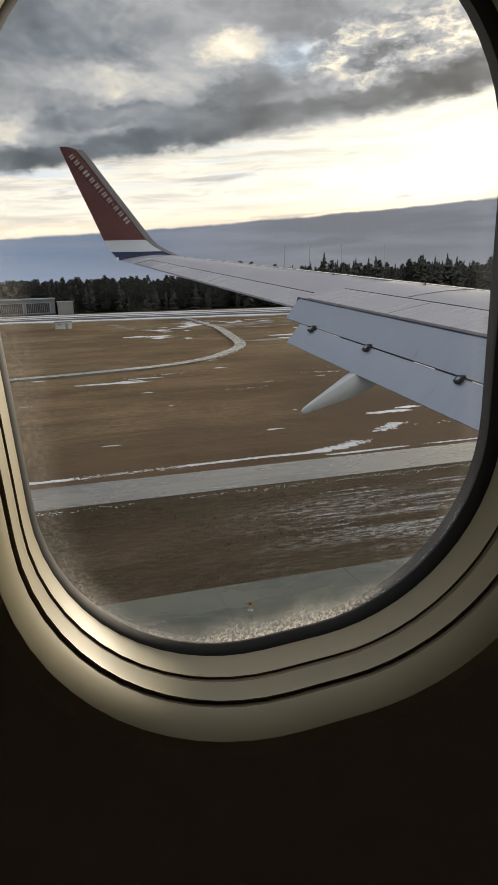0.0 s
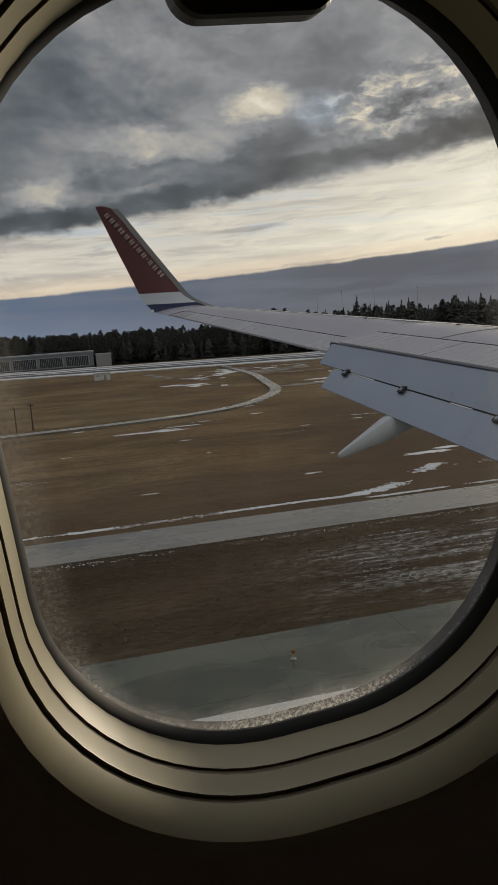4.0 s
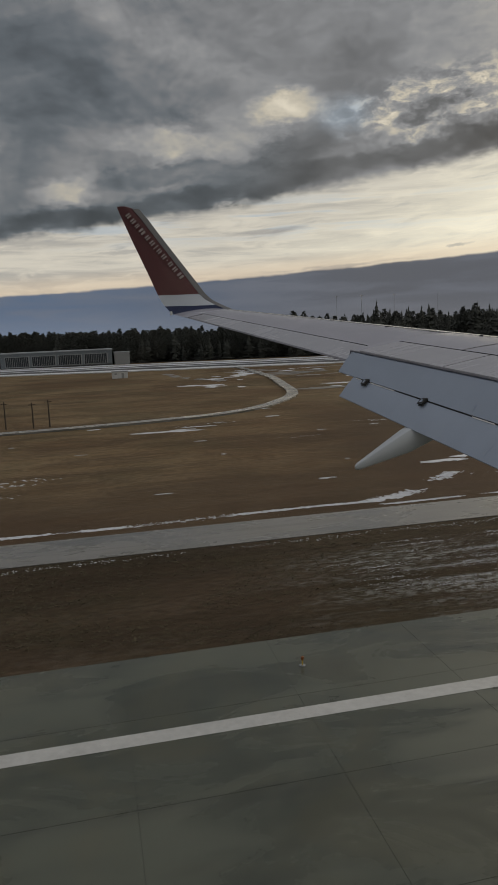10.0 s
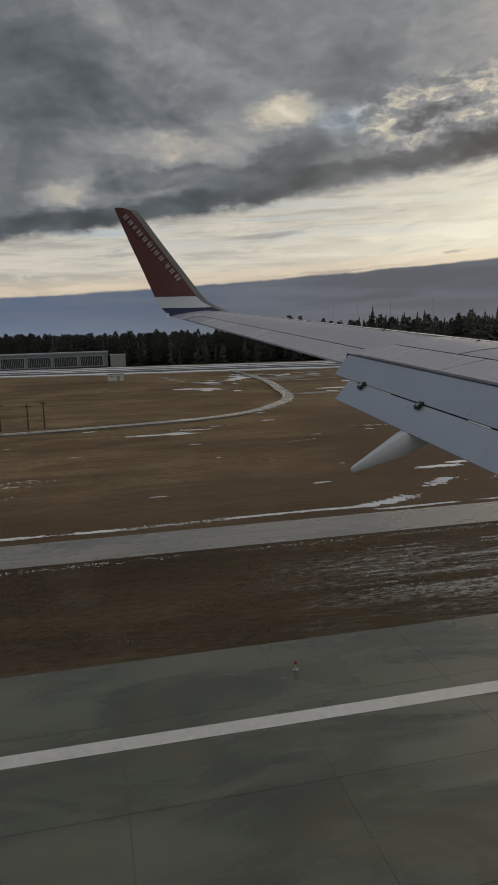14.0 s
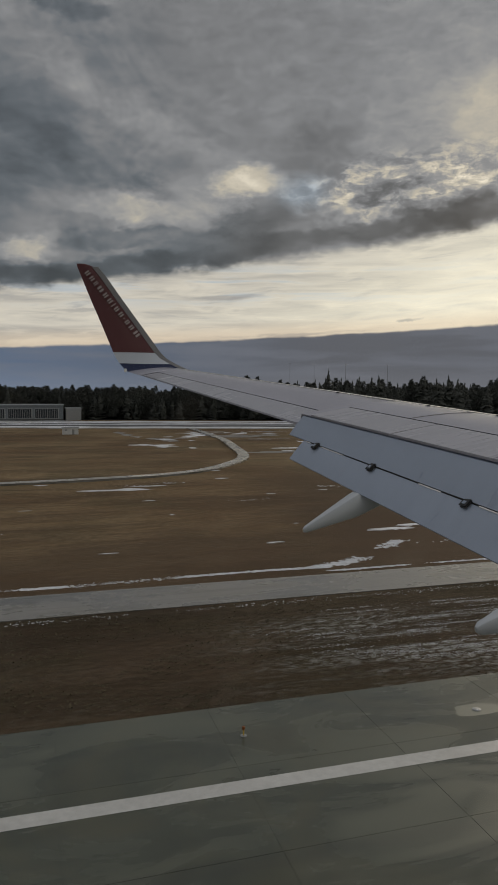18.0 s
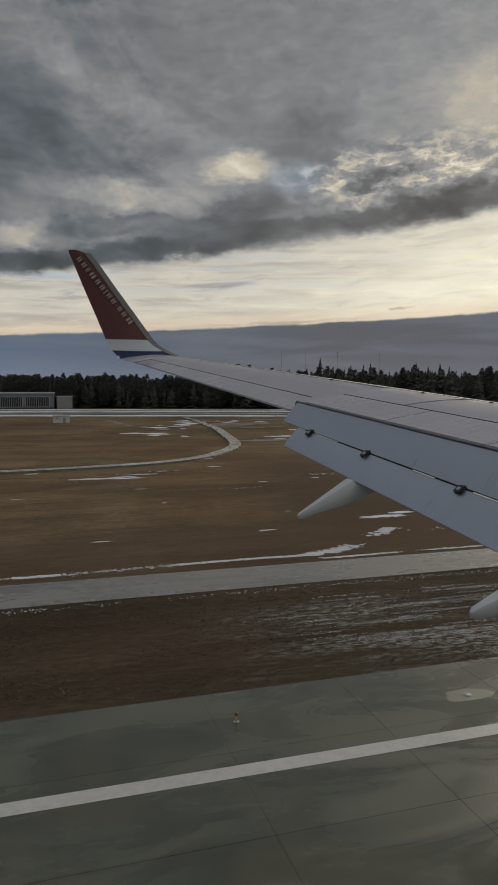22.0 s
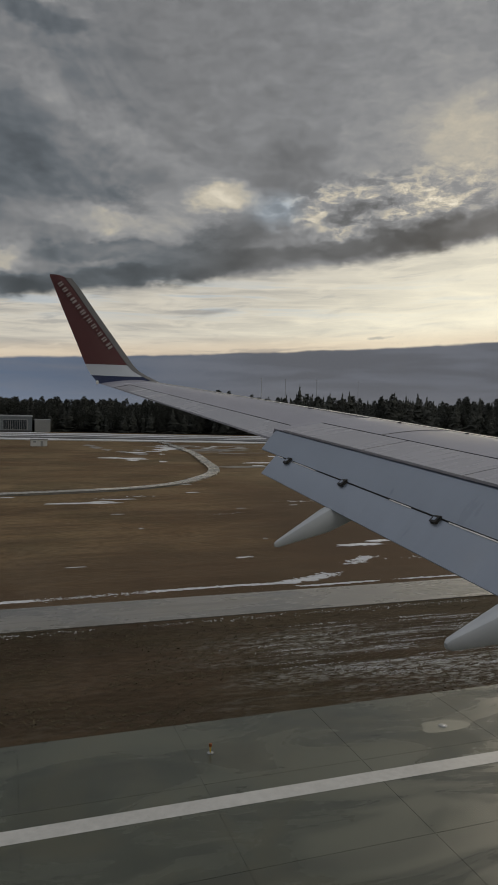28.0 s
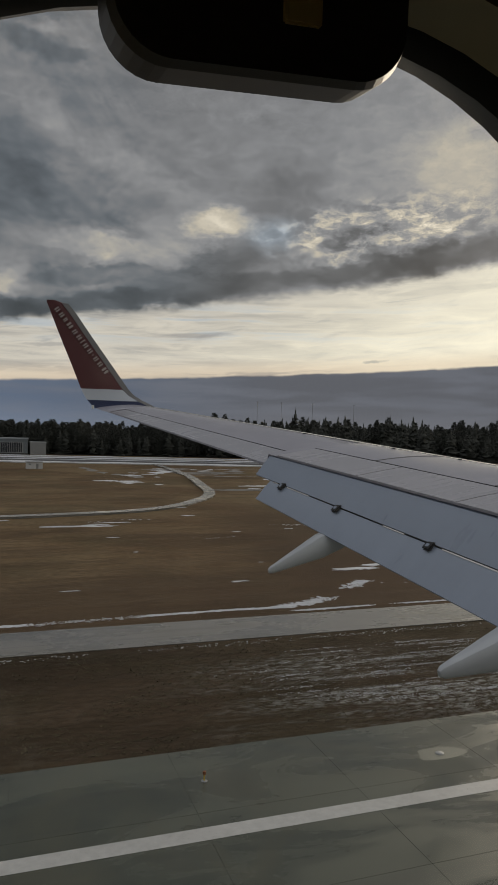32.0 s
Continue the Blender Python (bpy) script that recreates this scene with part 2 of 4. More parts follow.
make_world()
sun = new("sun", bpy.data.lights.new("sun", "SUN"))
sun.data.energy, sun.data.angle, sun.data.color = 1.5, radians(12), (1.0, 0.86, 0.66)
sun.matrix_world = look((0, 0, 60), (-math.sin(radians(48)), -math.cos(radians(48)), 60 - math.tan(radians(7))))

# ---------------------------------------------------------------- materials


def material(name, build):
    mt = bpy.data.materials.new(name)
    mt.use_nodes = True
    build(Nodes(mt.node_tree))
    return mt


def plain(name, color, rough=0.6, metal=0.0, spread=0.12, scale=8.0, spec=0.5, bump=0.0):
    """A surface with grain and larger stains."""
    def build(n):
        p = n.coords("Object")
        a = n.noise(p, scale, 5, 0.6)
        b = n.noise(p, scale * 0.13, 3, 0.5)
        v = n.m("MULTIPLY_ADD", n.m("SUBTRACT", n.m("ADD", a, b), 1.0), spread * 2, 1.0)
        c = n.mix(1.0, color, n.xyz(v, v, v), "MULTIPLY")
        n.surface(c, n.m("MULTIPLY_ADD", n.m("SUBTRACT", a, 0.5), 0.25, rough), metal, n.bump(a, bump, 0.01) if bump else None, spec)
    return material(name, build)


def ground_build(n):
    p = n.position()
    x, y, z = n.split(p)
    big = n.noise(p, 0.02, 5, 0.6, 0.3)
    mid = n.noise(n.vm("MULTIPLY", p, (0.30, 1.0, 1.0)), 0.11, 8, 0.66, 0.8)
    fine = n.noise(n.vm("MULTIPLY", p, (0.5, 1.0, 1.0)), 2.2, 7, 0.72)
    drag = n.noise(n.vm("MULTIPLY", p, (0.16, 1.0, 1.0)), 0.40, 7, 0.66, 0.6)
    tan = n.mix(n.step(big, 0.35, 0.65), (0.160, 0.104, 0.060), (0.262, 0.192, 0.112))
    tan = n.mix(n.m("MULTIPLY", n.step(drag, 0.46, 0.70), 0.45), tan, (0.085, 0.055, 0.034))
    dark = n.mix(n.step(mid, 0.3, 0.7), (0.040, 0.029, 0.020), (0.092, 0.066, 0.044))
    dark = n.mix(n.m("MULTIPLY", n.step(drag, 0.45, 0.7), 0.4), dark, (0.026, 0.021, 0.015))
    near = n.m("SUBTRACT", 1.0, n.step(n.m("MULTIPLY_ADD", mid, 8.0, y), 54.0, 64.0))
    ploughed = n.m("MULTIPLY", n.step(n.m("MULTIPLY_ADD", y, -0.25, n.m("MULTIPLY_ADD", mid, 16.0, x)), 8.0, 24.0), n.m("SUBTRACT", 1.0, n.step(n.m("MULTIPLY_ADD", mid, 40.0, y), 120.0, 190.0)))
    edge_soil = n.m("SUBTRACT", 1.0, n.step(n.m("MULTIPLY_ADD", mid, 26.0, y), 70.0, 108.0))
    tan = n.mix(n.m("MULTIPLY", n.step(n.noise(p, 0.055, 5, 0.6, 0.5), 0.46, 0.64), 0.5), tan, (0.120, 0.100, 0.058))
    c = n.mix(n.m("MULTIPLY", n.step(mid, 0.44, 0.66), 0.6), tan, dark)
    c = n.mix(n.m("MULTIPLY", n.m("MAXIMUM", ploughed, edge_soil), 0.72), c, n.mix(n.step(fine, 0.3, 0.7), (0.052, 0.034, 0.024), (0.118, 0.080, 0.056)))
    c = n.mix(n.m("MULTIPLY", near, 0.9), c, dark)
    moss = n.m("MULTIPLY", near, n.step(n.noise(p, 0.09, 4, 0.6), 0.44, 0.62))
    c = n.mix(n.m("MULTIPLY", moss, 0.25), c, (0.060, 0.056, 0.030))
    # bleached frosty grass lies in drawn-out bands, broken by dark tufts
    band = n.step(n.noise(n.vm("MULTIPLY", p, (0.12, 1.0, 1.0)), 0.30, 6, 0.66, 0.4), 0.40, 0.60)
    speck = n.step(n.noise(n.vm("MULTIPLY", p, (0.40, 1.0, 1.0)), 2.6, 9, 0.84, 0.3), 0.47, 0.56)
    c = n.mix(n.m("MULTIPLY", n.m("MULTIPLY", band, speck), n.m("MULTIPLY_ADD", n.m("MULTIPLY", n.m("MULTIPLY", near, n.step(x, 8.0, 24.0)), n.m("SUBTRACT", 1.0, n.step(y, 44.0, 49.0))), 0.95, 0.05)), c, (0.40, 0.405, 0.385))
    c = n.mix(n.m("MULTIPLY", n.step(fine, 0.42, 0.62), 0.75), c, n.mix(0.62, c, (0.03, 0.024, 0.015)))
    wood = n.step(n.m("MULTIPLY_ADD", n.m("MINIMUM", n.m("MAXIMUM", x, -300.0), 300.0), 0.3, y), 466.0, 476.0)
    c = n.mix(wood, c, (0.022, 0.021, 0.020))
    n.surface(c, 0.92, 0.0, n.bump(fine, 0.8, 0.10), 0.03)


M_GROUND = material("dead_grass", ground_build)


def wet_build(base, dark):
    """Damp concrete: broad stains, standing film of water, tyre rubber drawn along the way, fine grit."""
    def build(n):
        p = n.position()
        a = n.noise(n.vm("MULTIPLY", p, (0.25, 0.6, 1.0)), 0.45, 6, 0.62, 0.9)
        b = n.noise(p, 14.0, 5, 0.7)
        stain = n.noise(p, 0.16, 5, 0.6, 1.2)
        tyre = n.noise(n.vm("MULTIPLY", p, (0.02, 1.0, 1.0)), 1.1, 5, 0.6, 0.2)
        pud = n.step(n.m("MULTIPLY_ADD", n.m("SUBTRACT", b, 0.5), 0.10, a), 0.34, 0.68)
        c = n.mix(pud, base, dark)
        c = n.mix(n.m("MULTIPLY", n.step(stain, 0.42, 0.66), 0.55), c, n.mix(0.6, c, (0.115, 0.104, 0.062)))
        c = n.mix(n.m("MULTIPLY", n.step(tyre, 0.50, 0.66), 0.35), c, n.mix(0.6, c, (0.022, 0.022, 0.022)))
        c = n.mix(n.m("MULTIPLY", n.step(b, 0.4, 0.8), 0.35), c, n.mix(0.5, c, (0.02, 0.02, 0.02)))
        r = n.m("MULTIPLY_ADD", n.step(stain, 0.35, 0.65), -0.10, n.m("MULTIPLY_ADD", pud, -0.22, 0.42))
        n.surface(c, r, 0.0, n.bump(b, 0.10, 0.01), 0.5)
    return build


M_RUNWAY = material("wet_concrete", wet_build((0.092, 0.101, 0.075), (0.048, 0.055, 0.041)))
M_JOINT = plain("joint_filler", (0.06, 0.064, 0.056), 0.7)
M_ROAD = material("pale_concrete", wet_build((0.215, 0.208, 0.196), (0.135, 0.134, 0.128)))
M_ASPHALT = plain("worn_asphalt", (0.06, 0.06, 0.062), 0.75, spread=0.25, scale=2.0)
M_SNOW = plain("old_snow", (0.60, 0.615, 0.645), 0.7, spread=0.30, scale=1.2, bump=0.5)
M_LINE = plain("white_marking", (0.46, 0.46, 0.445), 0.55, spread=0.25, scale=3.0)
M_ORANGE = plain("orange_glass", (0.22, 0.07, 0.02), 0.2)
M_YELLOW = plain("yellow_marking", (0.62, 0.44, 0.06), 0.6, spread=0.15, scale=3.0)
def skin_build(color, rough):
    """Airliner paint: streaks of grime drawn fore and aft, faint panel mottling, uneven gloss."""
    def build(n):
        p = n.coords("Object")
        run = n.noise(n.vm("MULTIPLY", p, (0.25, 5.0, 0.6)), 1.6, 7, 0.66, 0.3)
        blot = n.noise(p, 0.9, 5, 0.6, 0.6)
        grain = n.noise(p, 30.0, 3, 0.6)
        v = n.m("MULTIPLY_ADD", n.m("SUBTRACT", run, 0.5), 0.16, n.m("MULTIPLY_ADD", n.m("SUBTRACT", blot, 0.5), 0.28, 1.0))
        c = n.mix(1.0, color, n.xyz(v, v, v), "MULTIPLY")
        c = n.mix(n.m("MULTIPLY", n.step(run, 0.60, 0.74), 0.12), c, (0.10, 0.095, 0.09))
        r = n.m("MULTIPLY_ADD", n.m("SUBTRACT", blot, 0.5), 0.30, n.m("MULTIPLY_ADD", n.m("SUBTRACT", run, 0.5), 0.20, rough))
        n.surface(c, r, 0.0, n.bump(grain, 0.02, 0.002), 0.5)
    return build


M_WING = material("wing_grey_paint", skin_build((0.335, 0.330, 0.378), 0.20))
M_FLAP = material("flap_grey_paint", skin_build((0.305, 0.355, 0.445), 0.32))
M_FAIR = plain("fairing_paint", (0.47, 0.50, 0.53), 0.35, spread=0.06, scale=3.0)
M_RED = plain("red_paint", (0.070, 0.0085, 0.011), 0.45, spread=0.06, scale=3.0)
M_WHITE = plain("white_paint", (0.75, 0.76, 0.78), 0.3, spread=0.04, scale=3.0)
# white of the winglet band, its bluish shade put into the colour
M_BAND = plain("shaded_white_paint", (0.44, 0.475, 0.53), 0.35, spread=0.04, scale=3.0)
M_NAVY = plain("navy_paint", (0.020, 0.028, 0.07), 0.5, spread=0.05, scale=3.0, spec=0.15)
M_METAL = plain("bare_metal", (0.60, 0.59, 0.57), 0.28, 1.0, spread=0.05, scale=4.0)
M_POLISH = plain("polished_metal", (0.82, 0.81, 0.79), 0.5, 0.8, spread=0.04, scale=4.0)
M_AIL = material("aileron_paint", skin_build((0.35, 0.352, 0.388), 0.24))
M_FLAPTOP = material("spoiler_paint", skin_build((0.37, 0.367, 0.402), 0.27))
M_SEAM = plain("seam_sealant", (0.15, 0.15, 0.155), 0.5)
M_LETTER = plain("pale_lettering", (0.40, 0.36, 0.355), 0.5)
# for seams and vanes, and for shade put into the flap gaps as solids
M_DARK = plain("dark_seam_and_shade", (0.02, 0.02, 0.022), 0.7)
M_RUBBER = plain("black_rubber", (0.018, 0.018, 0.018), 0.6)
M_CREAM = plain("cream_plastic", (0.58, 0.53, 0.365), 0.45, spread=0.03, scale=20.0)
M_CABIN = plain("cabin_wall_plastic", (0.60, 0.50, 0.40), 0.6, spread=0.06, scale=30.0)
M_SHADE = plain("grey_shade_plastic", (0.07, 0.065, 0.06), 0.5, spread=0.05, scale=30.0)
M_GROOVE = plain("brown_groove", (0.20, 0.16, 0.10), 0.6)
M_LABEL = plain("yellow_label", (0.88, 0.74, 0.30), 0.6)
M_NEEDLE = plain("conifer_needles", (0.072, 0.076, 0.068), 0.85, spread=0.4, scale=0.7, spec=0.2)
M_TWIG = plain("bare_twigs", (0.118, 0.105, 0.095), 0.9, spread=0.4, scale=0.6, spec=0.2)
M_BARK = plain("bark", (0.07, 0.055, 0.042), 0.9, spread=0.3, scale=4.0)
M_SHEET = plain("pale_sheet_metal", (0.15, 0.175, 0.20), 0.5, spread=0.08, scale=0.5)
M_ROOF = plain("snowy_roof", (0.34, 0.36, 0.39), 0.7, spread=0.1, scale=0.3)
M_GLAZE = plain("dark_glazing", (0.03, 0.036, 0.045), 0.15)
M_PATCH = plain("pale_patch_concrete", (0.17, 0.175, 0.14), 0.55, spread=0.2, scale=1.5)
M_MUD = plain("wet_mud", (0.055, 0.046, 0.040), 0.35, spread=0.35, scale=0.4)
M_HUT = plain("pale_hut_paint", (0.55, 0.56, 0.57), 0.5, spread=0.1, scale=1.0)
M_STEEL = plain("galvanised_steel", (0.30, 0.31, 0.32), 0.5, 0.6)


def glass_build(n):
    p = n.coords("Object")
    x, y, z = n.split(p)
    # frost and dirt creep in from the rim
    ax = n.m("DIVIDE", n.m("ABSOLUTE", x), 0.130)
    az = n.m("DIVIDE", n.m("ABSOLUTE", z), 0.192)
    r = n.m("POWER", n.m("ADD", n.m("POWER", ax, 4.0), n.m("POWER", az, 4.0)), 0.25)
    grain = n.noise(p, 420.0, 4, 0.7)
    cloud = n.noise(p, 40.0, 4, 0.6)
    rim = n.m("MULTIPLY", n.step(n.m("MULTIPLY_ADD", n.m("SUBTRACT", cloud, 0.5), 0.10, r), 0.88, 1.02), n.m("MULTIPLY_ADD", n.step(grain, 0.42, 0.62), 0.62, 0.34))
    low = n.m("SUBTRACT", 1.0, n.step(z, -0.172, -0.10))
    dirt = n.m("MULTIPLY", rim, n.m("MULTIPLY_ADD", low, 0.80, 0.14))
    dirt = n.m("ADD", dirt, n.m("MULTIPLY", n.step(cloud, 0.55, 0.8), 0.03))
    tr = n.add("ShaderNodeBsdfTransparent")
    gl = n.add("ShaderNodeBsdfGlossy")
    gl.inputs["Roughness"].default_value = 0.03
    fr = n.add("ShaderNodeFresnel")
    fr.inputs[0].default_value = 1.3
    ms = n.add("ShaderNodeMixShader")
    n.put(ms.inputs[0], n.m("MULTIPLY", fr.outputs[0], 0.6))
    n.t.links.new(tr.outputs[0], ms.inputs[1])
    n.t.links.new(gl.outputs[0], ms.inputs[2])
    df = n.add("ShaderNodeBsdfTranslucent")
    df.inputs[0].default_value = (0.75, 0.72, 0.66, 1.0)
    m2 = n.add("ShaderNodeMixShader")
    n.put(m2.inputs[0], dirt)
    n.t.links.new(ms.outputs[0], m2.inputs[1])
    n.t.links.new(df.outputs[0], m2.inputs[2])
    out = n.add("ShaderNodeOutputMaterial")
    n.t.links.new(m2.outputs[0], out.inputs[0])


M_GLASS = material("window_acrylic", glass_build)

# ---------------------------------------------------------------- mesh helpers


def to_mesh(name, bm, mat, smooth=False):
    bmesh.ops.recalc_face_normals(bm, faces=bm.faces)
    me = bpy.data.meshes.new(name)
    bm.to_mesh(me)
    bm.free()
    me.materials.append(mat)
    if smooth:
        me.shade_smooth()
        me.set_sharp_from_angle(angle=radians(28))
    return me


def thing(name, label, category, group="", kind="", at=(0, 0, 0)):
    ob = new(name)
    ob.location = at
    return tagged(ob, label, category, group, kind)


def part(name, bm, mat, parent, label="", smooth=False):
    ob = new(name, to_mesh(name, bm, mat, smooth) if isinstance(bm, bmesh.types.BMesh) else bm)
    ob.parent = parent
    return tagged(ob, label)


def box_bm(x0, y0, z0, x1, y1, z1, bevel=0.0):
    bm = bmesh.new()
    bmesh.ops.create_cube(bm, size=1.0, matrix=Matrix.Translation(((x0 + x1) / 2, (y0 + y1) / 2, (z0 + z1) / 2)) @ Matrix.Diagonal((x1 - x0, y1 - y0, z1 - z0, 1)))
    if bevel:
        bmesh.ops.bevel(bm, geom=list(bm.edges), offset=bevel, segments=2, affect="EDGES")
    return bm


def loft(sections, closed=True, caps=True):
    """A skin through rings of points of equal length."""
    bm = bmesh.new()
    rings = [[bm.verts.new(p) for p in s] for s in sections]
    for a, b in zip(rings, rings[1:]):
        k = len(a)
        for i in range(k if closed else k - 1):
            j = (i + 1) % k
            bm.faces.new((a[i], a[j], b[j], b[i]))
    if caps:
        bm.faces.new(rings[0])
        bm.faces.new(rings[-1])
    return bm


def strip_bm(line, half, z0, z1):
    """A flat slab that follows a line of (x, y), with side walls."""
    secs = []
    for i, (x, y) in enumerate(line):
        xa, ya = line[max(0, i - 1)]
        xb, yb = line[min(len(line) - 1, i + 1)]
        d = Vector((xb - xa, yb - ya)).normalized()
        nx, ny = -d.y * half, d.x * half
        secs.append([(x - nx, y - ny, z0), (x - nx, y - ny, z1), (x + nx, y + ny, z1), (x + nx, y + ny, z0)])
    return loft(secs)


# ---------------------------------------------------------------- ground
def relief(x, y):
    """Slight swell of the field, and the hills under the far woods."""
    v = 0.0
    if y > 62 and y < 340:
        k = min(1.0, (y - 62) / 30, (340 - y) / 30)
        v += k * 0.35 * noise.noise((x * 0.02, y * 0.03, 0.0))
    if y > 500:
        v += min(1.0, (y - 500) / 900) * (5.0 + 5.0 * noise.noise((x * 0.0011, y * 0.0011, 4.0)))
    return v - 0.02


def build_ground():
    xs = sorted(set([-4900, -3600, -2600, -1900, -1400, -1000, -750, -550] + list(range(-400, 620, 10)) + [750, 950, 1300, 1800, 2600, 3600, 4900]))
    ys = sorted(set([-4900, -3000, -1500, -700, -300, -120, -60, -40] + list(range(-30, 120, 6)) + list(range(120, 440, 12)) + [520, 640, 800, 1000, 1300, 1700, 2200, 3000, 4000, 4900]))
    bm = bmesh.new()
    g = [[bm.verts.new((x, y, relief(x, y))) for y in ys] for x in xs]
    for i in range(len(xs) - 1):
        for j in range(len(ys) - 1):
            bm.faces.new((g[i][j], g[i + 1][j], g[i + 1][j + 1], g[i][j + 1]))
    tagged(new("ground", to_mesh("ground", bm, M_GROUND, True)), "flat brown winter grassland with damp bare soil", "ground", kind="structure")


build_ground()


def wood_edge(x):
    """Where the woods begin, along the far road."""
    return 478.0 - 0.30 * min(max(x, -300.0), 300.0)


runway = tagged(new("runway", to_mesh("runway", box_bm(-300, -34, -0.30, 900, 34.5, -0.008), M_JOINT)), "dark wet concrete runway pavement", "runway", kind="structure")
taxiway = tagged(new("taxiway", to_mesh("taxiway", strip_bm([(x, 55.2) for x in range(-300, 500, 20)], 3.05, -0.2, 0.03), M_ROAD)), "pale wet concrete taxiway between brown verges", "road", kind="structure")
TRACK = [(-300, 96), (-220, 106), (-150, 115), (-90, 123), (-40, 129), (-6, 132.6), (14, 136.4), (25.7, 140.5), (35, 148), (42, 158), (48.5, 170), (53, 185), (56.5, 205), (60, 225), (63.5, 248), (66, 276), (68, 303), (70, 345)]


def rounded_line(line, steps=5):
    """A smooth line through the given points."""
    out = []
    for i in range(len(line) - 1):
        p = [Vector((*line[min(max(j, 0), len(line) - 1)], 0)) for j in (i - 1, i, i + 1, i + 2)]
        for k in range(steps):
            t = k / steps
            q = 0.5 * (2 * p[1] + (p[2] - p[0]) * t + (2 * p[0] - 5 * p[1] + 4 * p[2] - p[3]) * t * t + (3 * p[1] - p[0] - 3 * p[2] + p[3]) * t ** 3)
            out.append((q.x, q.y))
    return out + [line[-1]]


field_road = tagged(new("road", to_mesh("road", strip_bm(rounded_line(TRACK), 1.5, -0.6, 0.36), M_ROAD)), "narrow pale gravel track curving across the field", "road", kind="structure")
highway = tagged(new("road", to_mesh("road", strip_bm([(-1190, 330), (-1130, 240), (-1060, 150), (-1000, 70), (-960, 0), (-930, -80)], 5.5, -0.4, 0.20), M_ASPHALT)), "dark two-lane road with white lane lines", "road", kind="structure")
for k in range(24):
    f = k / 24
    part("lane_dash", strip_bm([(-1060 + 60 * f, 150 - 80 * f), (-1060 + 60 * (f + 0.018), 150 - 80 * (f + 0.018))], 0.10, 0.204, 0.21), M_LINE, highway)
FAR_X = range(-400, 620, 6)
far_road = tagged(new("road", to_mesh("road", strip_bm([(x, wood_edge(x) - 82) for x in FAR_X], 24.0, -0.6, 0.30), M_ASPHALT)), "wide dark road with snowy verges before the woods", "road", kind="structure")
for dy, half in ((-116.0, 7.5), (-62.0, 8.0), (-36.0, 6.0), (-86.0, 2.0)):
    bank = loft([[(x, wood_edge(x) + dy + 3.0 * noise.noise((x * 0.05, dy, 0.0)) + side * half * max(0.12, 0.8 + 1.1 * noise.noise((x * 0.045, dy, 5.0 * side))), z) for side, z in ((-1, -0.6), (-1, 0.40), (0, 0.55), (1, 0.40), (1, -0.6))] for x in FAR_X])
    part("snow_bank", bank, M_SNOW, far_road, "bank of old snow")

# ---------------------------------------------------------------- far woods


def conifer_bm(h, r, seed, tiers=9, blades=7):
    """A spruce: whorls of drooping, ragged branches."""
    rnd = random.Random(seed)
    bm = bmesh.new()
    for i in range(tiers):
        f = i / (tiers - 1)
        zc = h * (0.10 + 0.77 * f)
        rr = r * (1 - f) ** 0.75 * rnd.uniform(0.8, 1.15) + 0.55
        for b in range(blades):
            a = (b + rnd.random() * 0.8) / blades * math.tau
            l = rr * rnd.uniform(0.5, 1.2)
            w = rr * 0.45
            ca, sa = math.cos(a), math.sin(a)
            root = bm.verts.new((0, 0, zc + h * rnd.uniform(0.01, 0.045)))
            s1 = bm.verts.new((ca * l * 0.55 - sa * w, sa * l * 0.55 + ca * w, zc - 0.1 * h * rnd.uniform(0.1, 0.5)))
            tip = bm.verts.new((ca * l, sa * l, zc - 0.16 * h * rnd.uniform(0.0, 0.6)))
            s2 = bm.verts.new((ca * l * 0.55 + sa * w, sa * l * 0.55 - ca * w, zc - 0.1 * h * rnd.uniform(0.1, 0.5)))
            bm.faces.new((root, s1, tip))
            bm.faces.new((root, tip, s2))
    return bm


def trunk_bm(h, r):
    secs = []
    for f in (0.0, 0.3, 0.7, 1.0):
        rr = r * (1 - 0.9 * f)
        secs.append([(math.cos(a) * rr, math.sin(a) * rr, h * f - 0.3) for a in [k / 6 * math.tau for k in range(6)]])
    return loft(secs)


TREE_KINDS = []
for k in range(6):
    hh = (20, 22, 24, 18, 26, 21)[k]
    TREE_KINDS.append((hh, to_mesh("crown", conifer_bm(hh, hh * (0.19, 0.22, 0.16, 0.24, 0.17, 0.22)[k], 10 + k, 13, 9), M_NEEDLE), to_mesh("trunk", trunk_bm(hh * 0.95, hh * 0.012), M_BARK)))

rnd = random.Random(5)
for i in range(130):
    hh, crown, trunk = TREE_KINDS[rnd.randrange(6)]
    x = -100 + i * 3.6 + rnd.uniform(-2.6, 2.6)
    y = wood_edge(x) + rnd.uniform(0, 22)
    s = rnd.uniform(0.55, 0.98) * (1.0 + 0.2 * noise.noise((x * 0.03, 3.0, 7.0))) * (0.92 if x < 130 else 1.38)
    t = thing("spruce_tree", "tall dark green spruce at the edge of the woods", "tree", "trees along the wood's edge", at=(x, y, relief(x, y) - 0.2))
    t.scale, t.rotation_euler = (s, s, s), (0, 0, rnd.uniform(0, 6.28))
    part("crown", crown, None, t)
    part("trunk", trunk, None, t)


